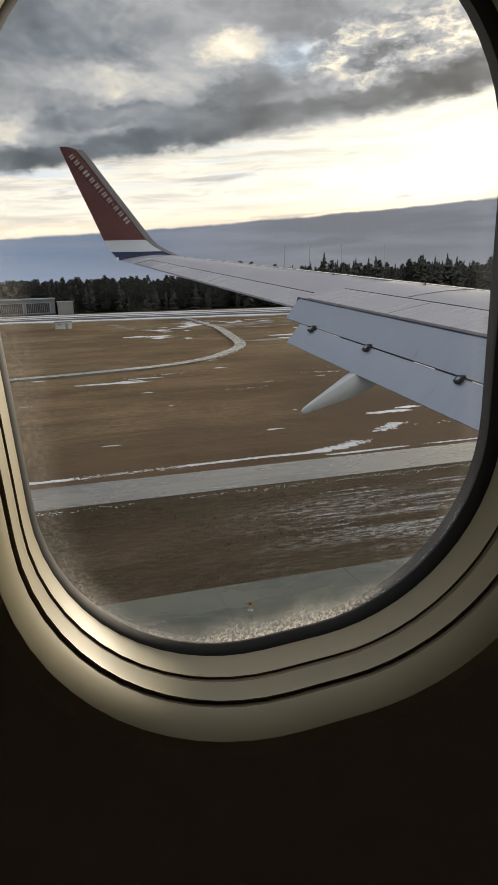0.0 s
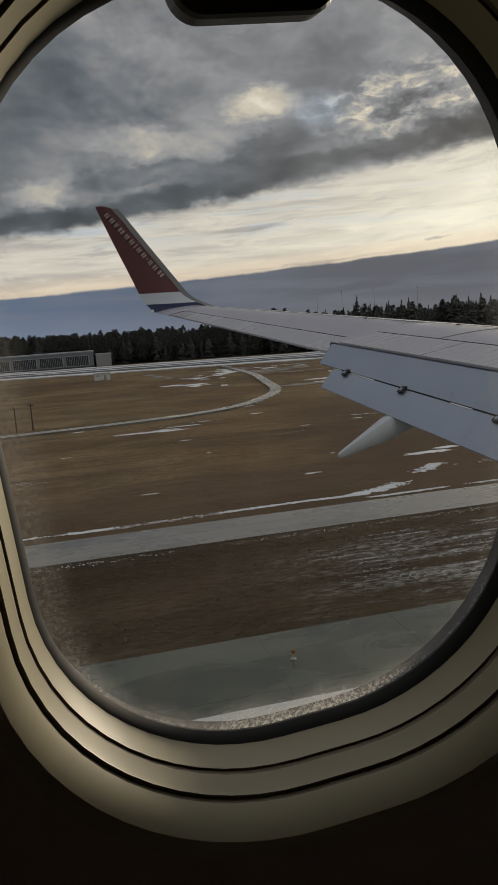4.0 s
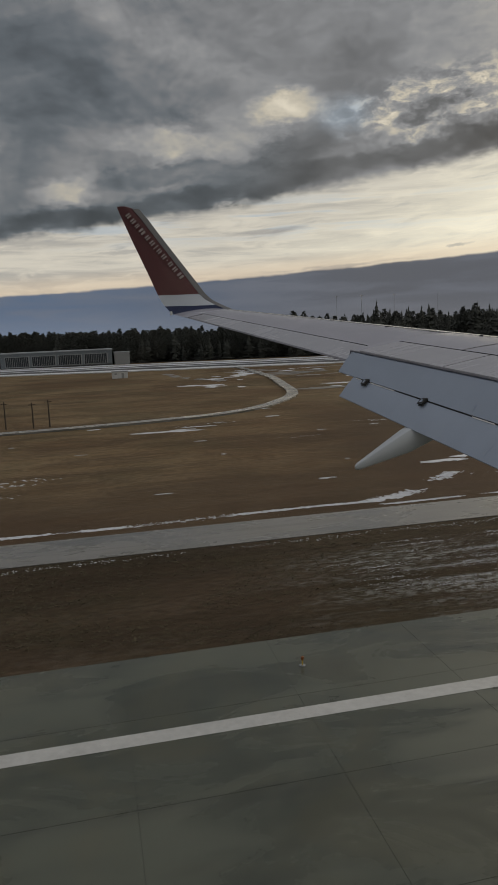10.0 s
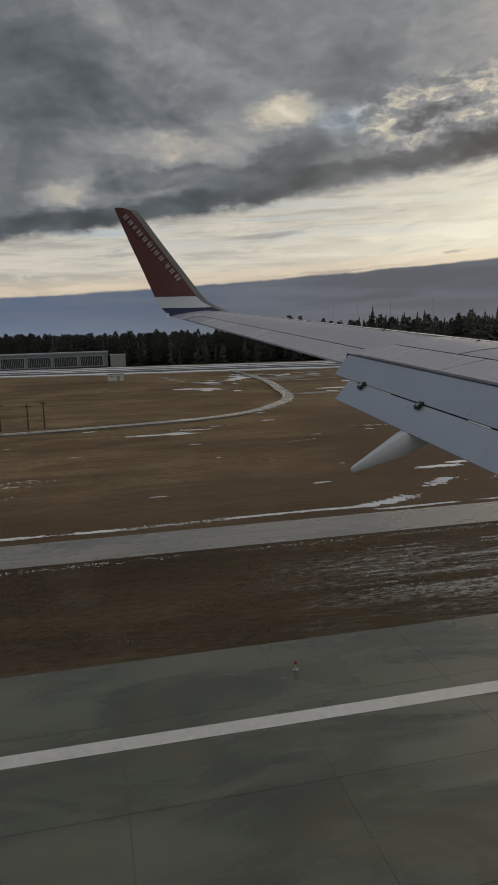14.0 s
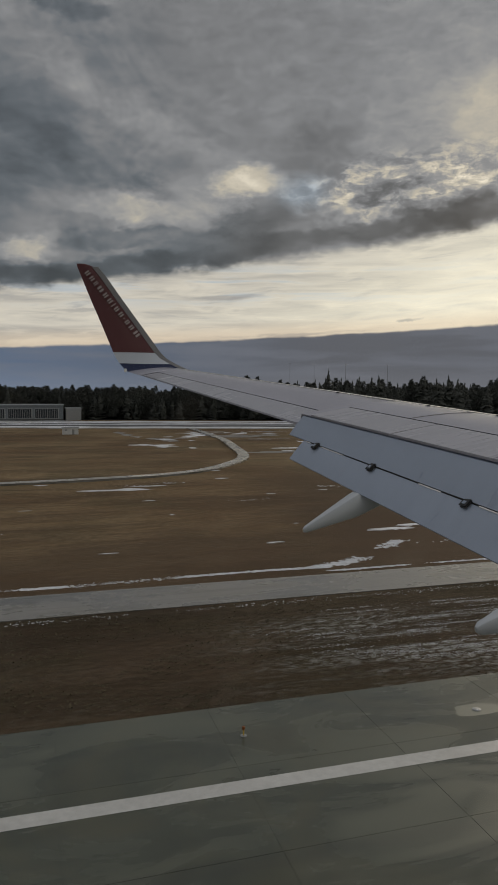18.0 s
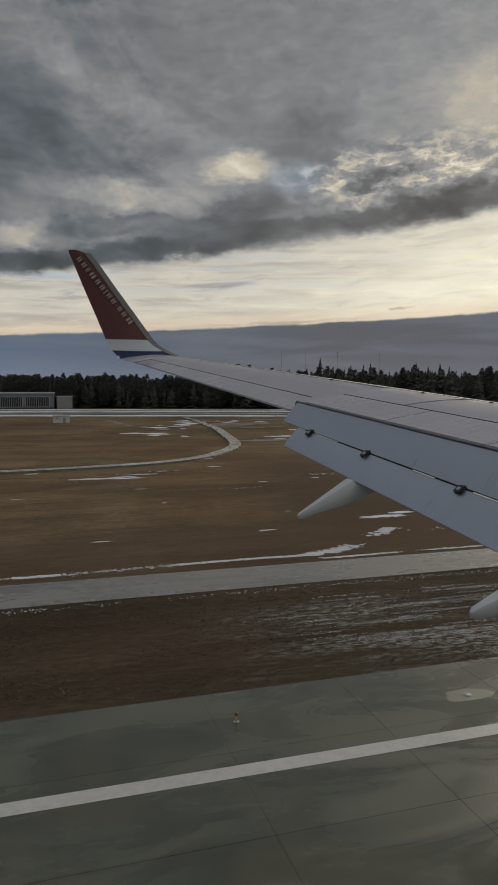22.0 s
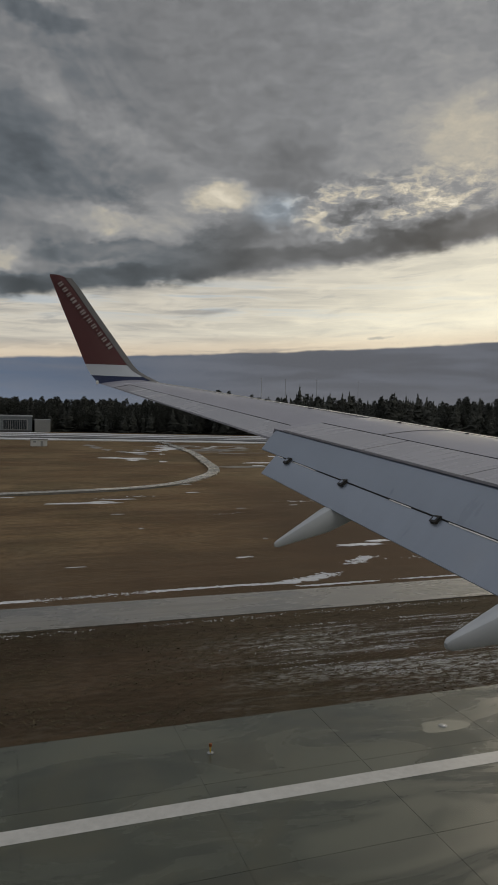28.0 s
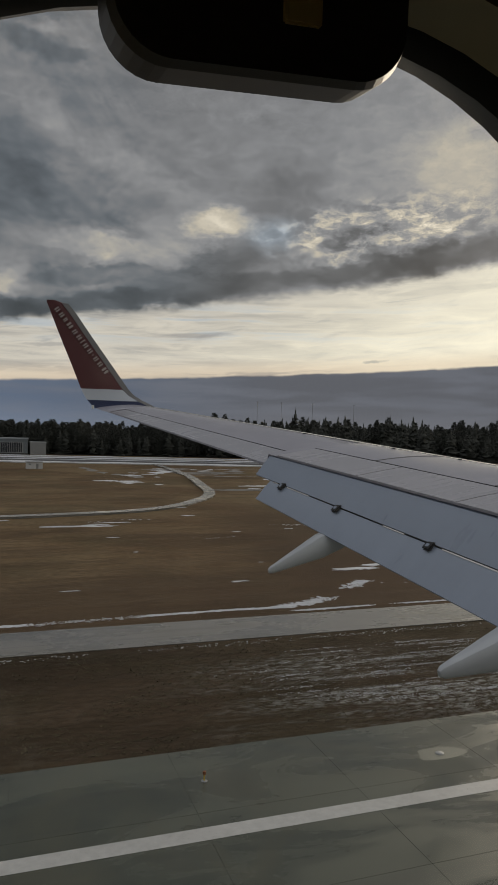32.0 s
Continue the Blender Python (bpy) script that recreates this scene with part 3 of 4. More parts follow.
def low_tree_bm(h, r, seed, clumps=120, size=0.055):
    """A low bushy tree: a fan of thin twigs and ragged clumps on a short stem."""
    rl = random.Random(seed)
    bm = bmesh.new()
    for i in range(clumps):
        a, zz = rl.uniform(0, math.tau), rl.random() ** 0.8
        rr = r * math.sin(math.pi * min(0.97, 0.16 + 0.80 * zz)) * rl.uniform(0.4, 1.05)
        c = Vector((math.cos(a) * rr, math.sin(a) * rr, h * (0.08 + 0.92 * zz)))
        for j in range(2):
            d = [Vector((rl.uniform(-1, 1), rl.uniform(-1, 1), rl.uniform(-0.4, 1.2))) * (h * size) for q in range(3)]
            bm.faces.new([bm.verts.new(c + q) for q in d])
    return bm


def build_woods():
    data = []
    for k, (hh, crown, trunk) in enumerate(TREE_KINDS):
        v = np.empty(len(crown.vertices) * 3)
        crown.vertices.foreach_get("co", v)
        data.append((v.reshape(-1, 3), [tuple(p.vertices) for p in crown.polygons]))
    for k in range(2):
        leafless = low_tree_bm(23 - 3 * k, 4.2, 90 + k, 420, 0.032)
        leafless.verts.index_update()
        data.append((np.array([tuple(q.co) for q in leafless.verts]), [tuple(q.index for q in f.verts) for f in leafless.faces]))
    rw = random.Random(9)
    verts, faces, base = [], [], 0
    for i in range(4200):
        y = 430 + 240 * rw.random() ** 1.7
        x = rw.uniform(-0.75 * y - 60, 1.35 * y)
        y = max(y, wood_edge(x) + 8 + 34 * rw.random())
        v, fs = data[rw.choice((6, 7, 7, 6, 7, 6, 3) if x < 0.30 * y else (0, 1, 2, 3, 4, 5, 6, 7, 7))]
        s = (rw.uniform(0.84, 0.97) if x < 0.30 * y else rw.uniform(0.62, 0.96)) * (1.0 + 0.16 * noise.noise((x * 0.02, y * 0.02, 7.0))) * (0.98 if x < 0.28 * y else 1.32)
        a = rw.uniform(0, 6.28)
        c, sn = math.cos(a) * s, math.sin(a) * s
        q = np.column_stack((v[:, 0] * c - v[:, 1] * sn + x, v[:, 0] * sn + v[:, 1] * c + y, v[:, 2] * s + relief(x, y) - 0.3))
        verts.append(q)
        faces += [tuple(j + base for j in f) for f in fs]
        base += len(v)
    me = bpy.data.meshes.new("woods")
    me.from_pydata(np.concatenate(verts).tolist(), [], faces)
    me.materials.append(M_NEEDLE)
    tagged(new("woods", me), "dense dark conifer forest behind the airfield", "forest", kind="stuff")


build_woods()


def scatter(name, label, kinds, count, where, seed):
    rs = random.Random(seed)
    data = []
    for me in kinds:
        v = np.empty(len(me.vertices) * 3)
        me.vertices.foreach_get("co", v)
        data.append((v.reshape(-1, 3), [tuple(p.vertices) for p in me.polygons], me.materials[0]))
    verts, faces, mats, base = [], [], [], 0
    for i in range(count):
        spot = where(rs)
        if spot is None:
            continue
        x, y, s = spot
        k = rs.randrange(len(data))
        v, fs, _ = data[k]
        a = rs.uniform(0, 6.28)
        c, sn = math.cos(a) * s, math.sin(a) * s
        verts.append(np.column_stack((v[:, 0] * c - v[:, 1] * sn + x, v[:, 0] * sn + v[:, 1] * c + y, v[:, 2] * s + relief(x, y) - 0.2)))
        faces += [tuple(j + base for j in f) for f in fs]
        mats += [k] * len(fs)
        base += len(v)
    me = bpy.data.meshes.new(name)
    me.from_pydata(np.concatenate(verts).tolist(), [], faces)
    for d in data:
        me.materials.append(d[2])
    me.polygons.foreach_set("material_index", mats)
    tagged(new(name, me), label, "forest", kind="stuff")


LIGHT = [to_mesh("far_tree", conifer_bm(15, 2.6, 50, 6, 6), M_NEEDLE), to_mesh("far_tree", conifer_bm(12, 2.6, 51, 6, 6), M_NEEDLE), to_mesh("far_tree", low_tree_bm(9, 2.6, 52), M_TWIG)]


def early_spot(rs):
    x, y = rs.uniform(-2100, -560), rs.uniform(30, 620)
    if x > -940 and y < 120 + 30 * noise.noise((x * 0.01, 0.0, 0.0)):
        return None
    if abs(x + 1060 + (y - 150) * 0.72) < 26 or noise.noise((x * 0.012, y * 0.02, 3.0)) > 0.38:
        return None
    return x, y, rs.uniform(0.7, 1.15)




def far_spot(rs):
    y = 520 + 2400 * rs.random() ** 1.8
    return rs.uniform(-0.5 * y, 1.1 * y), y, rs.uniform(0.7, 1.1)


scatter("woods", "distant dark forest fading to the horizon", LIGHT, 3000, far_spot, 63)
scatter("woods", "dark mixed forest with snowy clearings under the approach", LIGHT, 3600, early_spot, 62)

# ---------------------------------------------------------------- the airliner's wing
TIP_Y, KINK_Y = 15.5, 9.7


def te(y):
    """Trailing edge of the wing at span y: x, z."""
    return 1.869 + 0.3576 * (TIP_Y - y), H + 0.473 - 0.1436 * (TIP_Y - y)


def chord(y):
    return 1.22 + 0.192 * (TIP_Y - y)


PROFILE = [(0.0, 0.0), (0.12, 0.020), (0.25, 0.040), (0.40, 0.058), (0.55, 0.070), (0.70, 0.072), (0.83, 0.062), (0.92, 0.045), (0.975, 0.022), (1.0, 0.0),
           (0.975, -0.018), (0.90, -0.034), (0.75, -0.046), (0.55, -0.048), (0.35, -0.034), (0.15, -0.014), (0.0, -0.006)]


def wing_point(y, s, h):
    """A point of the wing: s from trailing edge to leading edge, h of the chord above the chord line."""
    x0, z0 = te(y)
    c = chord(y)
    droop = 0.034 * max(0.0, 15.3 - y) * max(0.0, 1.0 - s / 0.75) if y > 10.1 else 0.0
    return (x0 + s * c, y, z0 + h * c + 0.012 * s * c - droop)


def wing_surface(y, s):
    for (s0, h0), (s1, h1) in zip(PROFILE, PROFILE[1:10]):
        if s0 <= s <= s1:
            return wing_point(y, s, h0 + (h1 - h0) * (s - s0) / (s1 - s0))
    return wing_point(y, 1.0, 0.0)


airliner = thing("airliner", "white and grey airliner with red winglet and lowered flaps", "aircraft")


def section(y, s_from=0.0):
    return [wing_point(y, max(s, s_from), h) for s, h in PROFILE]


ys = [-0.7, 0.6, 2.0, 4.0, 6.0, 8.0, 9.7, 10.08, 10.13, 11.0, 12.5, 14.0, 15.0, 15.5]
wing = part("wing", loft([section(y) for y in ys]), M_WING, airliner, "grey painted wing", True)

def fuselage_bm(x0, x1, yc, zc, r, hole):
    """A round hull with one opening for the window, and added ones across the aisle for daylight."""
    xs = sorted([x0 + (x1 - x0) * k / 28 for k in range(29)] + [hole[0], hole[1]] + [c + d for c in (-1.4, -0.9, -0.4, 0.6, 1.1) for d in (-0.13, 0.13)])
    tz = sorted([k / 40 * math.tau for k in range(40)] + [math.asin((hole[2] - zc) / r) % math.tau, math.asin((hole[3] - zc) / r) % math.tau])
    bm = bmesh.new()
    g = [[bm.verts.new((x, yc + r * math.cos(a), zc + r * math.sin(a))) for a in tz] for x in xs]
    for i in range(len(xs) - 1):
        for j in range(len(tz)):
            k = (j + 1) % len(tz)
            mx = (xs[i] + xs[i + 1]) / 2
            am = (tz[j] + (tz[k] if k else math.tau)) / 2
            my, mz = yc + r * math.cos(am), zc + r * math.sin(am)
            if hole[0] < mx < hole[1] and hole[2] < mz < hole[3] and my > yc:
                continue
            if hole[2] < mz < hole[3] and my < yc and any(abs(mx - c) < 0.13 for c in (-1.4, -0.9, -0.4, 0.6, 1.1)):
                continue                              # unseen windows added across the aisle, to let daylight onto the cabin wall
            bm.faces.new((g[i][j], g[i + 1][j], g[i + 1][k], g[i][k]))
    bm.faces.new(g[0])
    bm.faces.new(g[-1])
    return bm


part("fuselage", fuselage_bm(-11.0, 13.0, -1.62, H - 0.35, 1.90, (-0.14, 0.265, H - 0.325, H + 0.15)), M_WHITE, airliner, "plain white rounded hull", True)

# flaps: two panels hung below the trailing edge, growing inboard
def flap_k(y):
    return 1.0 + 0.146 * (KINK_Y - y)


def flap_section(y, pts):
    x0, z0 = te(y)
    k = flap_k(y)
    return [(x0 + a * k, y, z0 + b * k) for a, b in pts]


FORE = [(0.34, -0.20), (0.22, -0.040), (0.10, -0.008), (0.0, -0.030), (-0.14, -0.200), (-0.227, -0.319), (-0.222, -0.332), (-0.08, -0.29), (0.10, -0.27), (0.28, -0.23)]
AFT = [(-0.10, -0.315), (-0.125, -0.285), (-0.19, -0.298), (-0.30, -0.405), (-0.453, -0.59), (-0.445, -0.60), (-0.28, -0.47), (-0.16, -0.37)]
part("flap", loft([flap_section(y, FORE) for y in (3.0, 5.0, 7.0, 9.0, 10.05)]), M_FLAP, airliner, "forward flap panel, light blue-grey", True)
part("flap", loft([flap_section(y, AFT) for y in (3.0, 5.0, 7.0, 9.0, 9.72)]), M_FLAP, airliner, "aft flap panel, light blue-grey", True)


def fairing(tip, y, length, w, h, rise):
    """A canoe-shaped flap track fairing: pointed tail down and aft."""
    secs = []
    for f in (0.0, 0.02, 0.08, 0.2, 0.4, 0.65, 1.0):
        r = (0.24 + 0.76 * min(1.0, f / 0.42)) if f > 0 else 0.14
        cx, cz = tip[0] + length * f, tip[2] + (rise * length) * f
        ring = []
        for k in range(14):
            a = k / 14 * math.tau
            ca, sa = math.cos(a), math.sin(a)
            ca, sa = math.copysign(abs(ca) ** 0.6, ca), math.copysign(abs(sa) ** 0.6, sa)
            ring.append((cx - 0.25 * h * r * sa, y + w * r * ca, cz + h * r * sa))
        secs.append(ring)
    part("fairing", loft(secs), M_FAIR, airliner, "smooth pale flap track fairing", True)


fairing((3.19, 8.36, H - 1.735), 8.36, 1.7, 0.135, 0.150, 0.43)
fairing((3.83, 5.58, H - 2.18), 5.58, 2.1, 0.18, 0.21, 0.24)

# winglet: blends up from the tip
def winglet_ring(y, z, xa, xb, thick, lean):
    ring = []
    for s, h in PROFILE:
        ring.append((xa + (xb - xa) * s, y + h * thick * 4, H + z + h * thick * lean))
    return ring


WL = [(15.50, 0.475, 1.869, 3.25, 1.0, 1.2), (15.60, 0.54, 1.80, 3.10, 0.5, 0.9), (15.70, 0.655, 1.71, 2.87, 0.45, 0.5), (15.76, 0.77, 1.645, 2.68, 0.4, 0.2),
      (15.80, 0.895, 1.59, 2.56, 0.36, 0.0), (15.93, 1.45, 1.38, 2.18, 0.30, 0.0), (16.04, 2.05, 1.14, 1.76, 0.24, 0.0), (16.12, 2.55, 0.95, 1.42, 0.20, 0.0), (16.15, 2.76, 0.87, 1.25, 0.16, 0.0), (16.155, 2.82, 0.86, 1.05, 0.10, 0.0)]
LE_LINE = [(r[3] + 0.06, r[0] - 0.012, H + r[1]) for r in WL[1:9]]
part("leading_edge", loft([[(px - 0.13, py - 0.035, pz), (px + 0.008, py - 0.016, pz + 0.004), (px + 0.008, py + 0.016, pz + 0.004), (px - 0.13, py + 0.035, pz)] for px, py, pz in LE_LINE]), M_SEAM, airliner, "dark grey leading edge of the winglet", True)
part("winglet_root", loft([winglet_ring(*r) for r in WL[0:3]]), M_NAVY, airliner, "navy band at the foot of the winglet", True)
part("winglet_band", loft([winglet_ring(*r) for r in WL[2:5]]), M_BAND, airliner, "white band round the winglet", True)
winglet = part("winglet", loft([winglet_ring(*r) for r in WL[4:]]), M_RED, airliner, "dark red upswept winglet", True)


def skin_plate(y0, y1, s0, s1, lift, mat, name, label="", n_y=4, n_s=5):
    """A plate that follows the upper skin of the wing, a little proud of it."""
    top, low = [], []
    for i in range(n_y + 1):
        y = y0 + (y1 - y0) * i / n_y
        up = [Vector(wing_surface(y, s0 + (s1 - s0) * j / n_s)) for j in range(n_s + 1)]
        top.append([(p.x, p.y, p.z + lift) for p in up])
        low.append([(p.x, p.y, p.z - 0.004) for p in up])
    bm = loft([t + l[::-1] for t, l in zip(top, low)])
    return part(name, bm, mat, airliner, label, True)


def seam(y0, s0, y1, s1, w=0.012, lift=0.008, mat=None, name="seam"):
    """A thin dark joint line over the skin."""
    secs = []
    for i in range(9):
        f = i / 8
        y = y0 + (y1 - y0) * f
        p = Vector(wing_surface(y, s0 + (s1 - s0) * f))
        ring = []
        for dx, dy in ((-1, 0), (1, 0)) if abs(y1 - y0) > 0.5 else ((0, -1), (0, 1)):
            ring.append((p.x + dx * w, p.y + dy * w, p.z + lift + 0.002))
        ring += [(q[0], q[1], q[2] - 0.012) for q in reversed(ring)]
        secs.append(ring)
    part(name, loft(secs), mat or M_DARK, airliner)


skin_plate(10.20, 14.85, 0.004, 0.235, 0.014, M_AIL, "aileron", "grey aileron along the outer trailing edge", 8)
seam(10.15, 0.245, 14.9, 0.245, 0.004, 0.012)
seam(10.15, 0.0, 10.16, 0.245, 0.004, 0.012)
seam(14.88, 0.0, 14.89, 0.245, 0.004, 0.012)
for ya, yb in ((8.41, 9.88), (6.95, 8.39), (5.49, 6.93), (4.0, 5.47)):
    skin_plate(ya, yb, -0.0, 0.27, 0.016, M_FLAPTOP, "spoiler", "stowed grey spoiler panel", 4, 9)
seam(3.0, 0.285, 9.92, 0.285, 0.006, 0.012)
seam(2.5, 0.83, 15.2, 0.83, 0.004, 0.005, M_SEAM)
for y in (5.6, 7.2, 8.9):
    seam(y, 0.3, y + 0.01, 0.83, 0.003, 0.005, M_SEAM)
skin_plate(2.5, 15.3, 0.74, 0.995, 0.006, M_METAL, "leading_edge", "bare metal leading edge slat", 16)
skin_plate(2.5, 15.3, 0.90, 0.998, 0.012, M_POLISH, "leading_edge_lip", "bright polished lip of the leading edge", 16)
for y in (6.3, 7.6, 8.6, 9.6, 11.2):
    p = Vector(wing_surface(y, 0.72))
    part("vortex_vane", box_bm(p.x - 0.03, y - 0.006, p.z - 0.004, p.x + 0.03, y + 0.006, p.z + 0.014, 0.002), M_DARK, airliner)
# shade of the cove under the spoilers and of the flap slot, put in as dark solids; and the brackets between the flap
# panels
part("flap_gap_shade", loft([flap_section(y, [(0.05, -0.012), (0.45, -0.02), (0.45, -0.10), (0.08, -0.06)]) for y in (3.0, 5.0, 7.0, 9.0, 9.95)]), M_DARK, airliner)
part("flap_slot_shade", loft([flap_section(y, [(-0.13, -0.255), (-0.226, -0.318), (-0.231, -0.325), (-0.230, -0.334), (-0.15, -0.30)]) for y in (3.0, 5.0, 7.0, 9.0, 9.66)]), M_DARK, airliner)
# highlights on the slot's edge, put in as short bright metal strips
for ya, yb in ((9.66, 9.56), (9.36, 8.9), (7.62, 7.3), (6.78, 6.1)):
    part("slot_highlight", loft([flap_section(y, [(-0.228, -0.3235), (-0.236, -0.333), (-0.234, -0.340), (-0.224, -0.331)]) for y in (ya, yb)]), M_POLISH, airliner, "bright metal strip for the highlight along the flap slot")
for y in (9.45, 8.38, 6.94, 4.9):
    x0, z0 = te(y)
    k = flap_k(y)
    b = box_bm(-0.066, -0.078, -0.018, 0.066, 0.078, 0.018, 0.016)
    bmesh.ops.rotate(b, verts=b.verts, matrix=Matrix.Rotation(radians(-44), 3, "Y"))
    bmesh.ops.translate(b, verts=b.verts, vec=(x0 - 0.246 * k, y, z0 - 0.342 * k))
    bracket = part("hinge_bracket", b, M_RUBBER, airliner, "dark flap hinge bracket")
    b = box_bm(-0.022, -0.028, -0.004, 0.022, 0.032, 0.004, 0.002)
    bmesh.ops.rotate(b, verts=b.verts, matrix=Matrix.Rotation(radians(-44), 3, "Y"))
    bmesh.ops.translate(b, verts=b.verts, vec=(x0 - 0.246 * k - 0.016, y, z0 - 0.342 * k + 0.012))
    part("hinge_plate", b, M_FLAP, bracket)
part("tail_light", box_bm(1.795, 15.50, H + 0.455, 1.845, 15.56, H + 0.535, 0.008), M_WHITE, airliner, "small white lamp at the winglet's foot")
# pale lettering blocks up the winglet's inner face
WIDTHS = (30, 31, 22, 42, 30, 32, 13, 30, 31, 11, 28, 31, 44)
run = 0.0
for i, w in enumerate(WIDTHS):
    f = (run + w / 2) / 430
    run += w + 5
    px, pz = 1.10 + (2.20 - 1.10) * f, 2.66 + (1.25 - 2.66) * f
    py = 15.80 + (16.15 - 15.80) * (pz - 0.895) / 1.9 - 0.055 - 0.02 * f
    hgt = 0.056 if w > 15 else (0.070 if i == 6 else 0.020)
    wid = w * 0.00155
    strokes = ((-0.56, 0.36), (0.56, 0.36)) if w > 15 else ((0.0, 0.6),)
    b = bmesh.new()
    for at, half in strokes:
        one = box_bm(-hgt, -0.004, wid * (at - half), hgt, 0.004, wid * (at + half), 0.004)
        me = bpy.data.meshes.new("stroke")
        one.to_mesh(me)
        one.free()
        b.from_mesh(me)
        bpy.data.meshes.remove(me)
    bmesh.ops.rotate(b, verts=b.verts, matrix=Matrix.Rotation(radians(-36), 3, "Y"))
    bmesh.ops.translate(b, verts=b.verts, vec=(px - 0.055, py, H + pz))
    part("lettering_block", b, M_LETTER, winglet, "pale grey block of lettering" if i == 0 else "")

# ---------------------------------------------------------------- cabin window
WX, WY, WZ = 0.0575, 0.20, H - 0.088
NOSE = -4.0                   # nose-up attitude
TILT = 9.0                    # the sidewall leans in above the window
HALF_W, HALF_H, CORNER = 0.136, 0.190, 0.118


def rounded(dx, y, seg=14):
    """The window's outline, widened by dx, at depth y."""
    a, b, r = HALF_W + dx, HALF_H + dx, CORNER + dx
    slip = -0.16 * min(0.0, y)                        # the moulding leans forward as it comes into the cabin
    pts = []
    for cx, cz, a0 in ((a - r, b - r, 0), (-(a - r), b - r, 90), (-(a - r), -(b - r), 180), (a - r, -(b - r), 270)):
        for k in range(seg + 1):
            t = radians(a0 + 90 * k / seg)
            pts.append((cx + slip + r * math.cos(t), y, cz + r * math.sin(t)))
    return pts


window = tagged(new("window_1"), "oval cabin window with a cream reveal", "window", kind="structure")
window.location, window.rotation_euler = (WX, WY, WZ), (radians(TILT), radians(NOSE), 0)


def ring_part(name, steps, mat, label=""):
    return part(name, loft([rounded(dx, y) for dx, y in steps], caps=False), mat, window, label, True)


bm = bmesh.new()
bm.faces.new([bm.verts.new(p) for p in rounded(0.004, 0.0)])
pane = part("pane", bm, M_GLASS, window, "clear acrylic pane with frost at the rim")
pane.visible_shadow = False
ring_part("seal", [(0.004, 0.012), (0.0, -0.002), (0.002, -0.007), (0.004, -0.009)], M_RUBBER, "black rubber seal")
ring_part("reveal", [(0.004, -0.009), (0.005, -0.011), (0.0085, -0.021), (0.009, -0.023)], M_CREAM)
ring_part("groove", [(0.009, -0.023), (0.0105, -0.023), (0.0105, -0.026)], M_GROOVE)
ring_part("reveal", [(0.0105, -0.026), (0.0145, -0.035), (0.015, -0.037)], M_CREAM)
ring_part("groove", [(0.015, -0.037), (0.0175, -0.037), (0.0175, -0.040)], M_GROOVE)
ring_part("reveal", [(0.0175, -0.040), (0.022, -0.050), (0.028, -0.056), (0.037, -0.058)], M_CREAM)

# cabin wall with the opening, and the cabin that closes round the viewer
outer = []
k_out = len(rounded(0, 0))
rim = rounded(0.037, -0.058)
for (px, py, pz) in rim:
    m = max(abs(px) / 1.9, abs(pz) / 0.5)
    outer.append((px / m, -0.058, pz / m))
bm = loft([rim, outer], caps=False)
cabin_wall = part("wall_cabin", bm, M_CABIN, None, "")
tagged(cabin_wall, "plain cabin sidewall panel round the window", "wall", kind="structure")
cabin_wall.location, cabin_wall.rotation_euler = (WX, WY, WZ), (radians(TILT), radians(NOSE), 0)
room = bmesh.new()
bmesh.ops.create_cube(room, size=1.0, matrix=Matrix.Translation((WX, WY - 0.058 - 1.45, WZ)) @ Matrix.Diagonal((3.8, 2.9, 1.0, 1)))
# far side taken out too, so daylight from the added openings gets in
for fc in [f for f in room.faces if abs(f.calc_center_median().y - (WY - 1.508)) > 1.3]:
    room.faces.remove(fc)
bmesh.ops.translate(room, verts=room.verts, vec=(-WX, -WY, -WZ))
cabin = tagged(new("cabin_shell", to_mesh("cabin_shell", room, M_CABIN)), "cabin floor, ceiling and end walls, left open on the far side for daylight", "cabin", kind="structure")
cabin.location, cabin.rotation_euler = (WX, WY, WZ), (radians(TILT), radians(NOSE), 0)

shade = thing("window_shade", "dark grey window shade pushed up, its grip hanging below the rim", "shade", at=(WX, WY, WZ))
shade.rotation_euler = (radians(TILT), radians(NOSE), 0)


def grip_bm(half, z0, z1, y0, y1, r):
    """The shade's grip: a bar with wide round lower corners."""
    ring = []
    for cx, a0 in ((-half + r, 180), (half - r, 270)):
        for k in range(9):
            t = radians(a0 + 90 * k / 8)
            ring.append((cx + r * math.cos(t), z0 + r + r * math.sin(t)))
    ring += [(half, z1), (-half, z1)]
    bm = loft([[(px + 0.002, y0, pz) for px, pz in [(q[0] * 0.97, z0 + (q[1] - z0) * 0.97 + 0.001) for q in ring]], [(px + 0.002, y0 + 0.003, pz) for px, pz in ring], [(px + 0.002, y1, pz) for px, pz in ring]])
    bmesh.ops.translate(bm, verts=bm.verts, vec=(-0.003, 0, 0))
    return bm


part("grip", grip_bm(0.0355, 0.171, 0.210, -0.024, -0.010, 0.013), M_SHADE, shade, "rounded grip bar", False)
part("blind", box_bm(-0.13, -0.007, 0.190, 0.13, -0.003, 0.26, 0.001), M_SHADE, shade)
part("label", box_bm(0.002, -0.0255, 0.182, 0.011, -0.0235, 0.191, 0.0004), M_LABEL, shade, "small yellow sticker")

# ---------------------------------------------------------------- airfield details


def patch_ring(rnd, cx, cy, rx, ry, count=20):
    return [(cx + rx * rnd.uniform(0.35, 1.1) * math.cos(k / count * math.tau), cy + ry * rnd.uniform(0.35, 1.1) * math.sin(k / count * math.tau)) for k in range(count)]


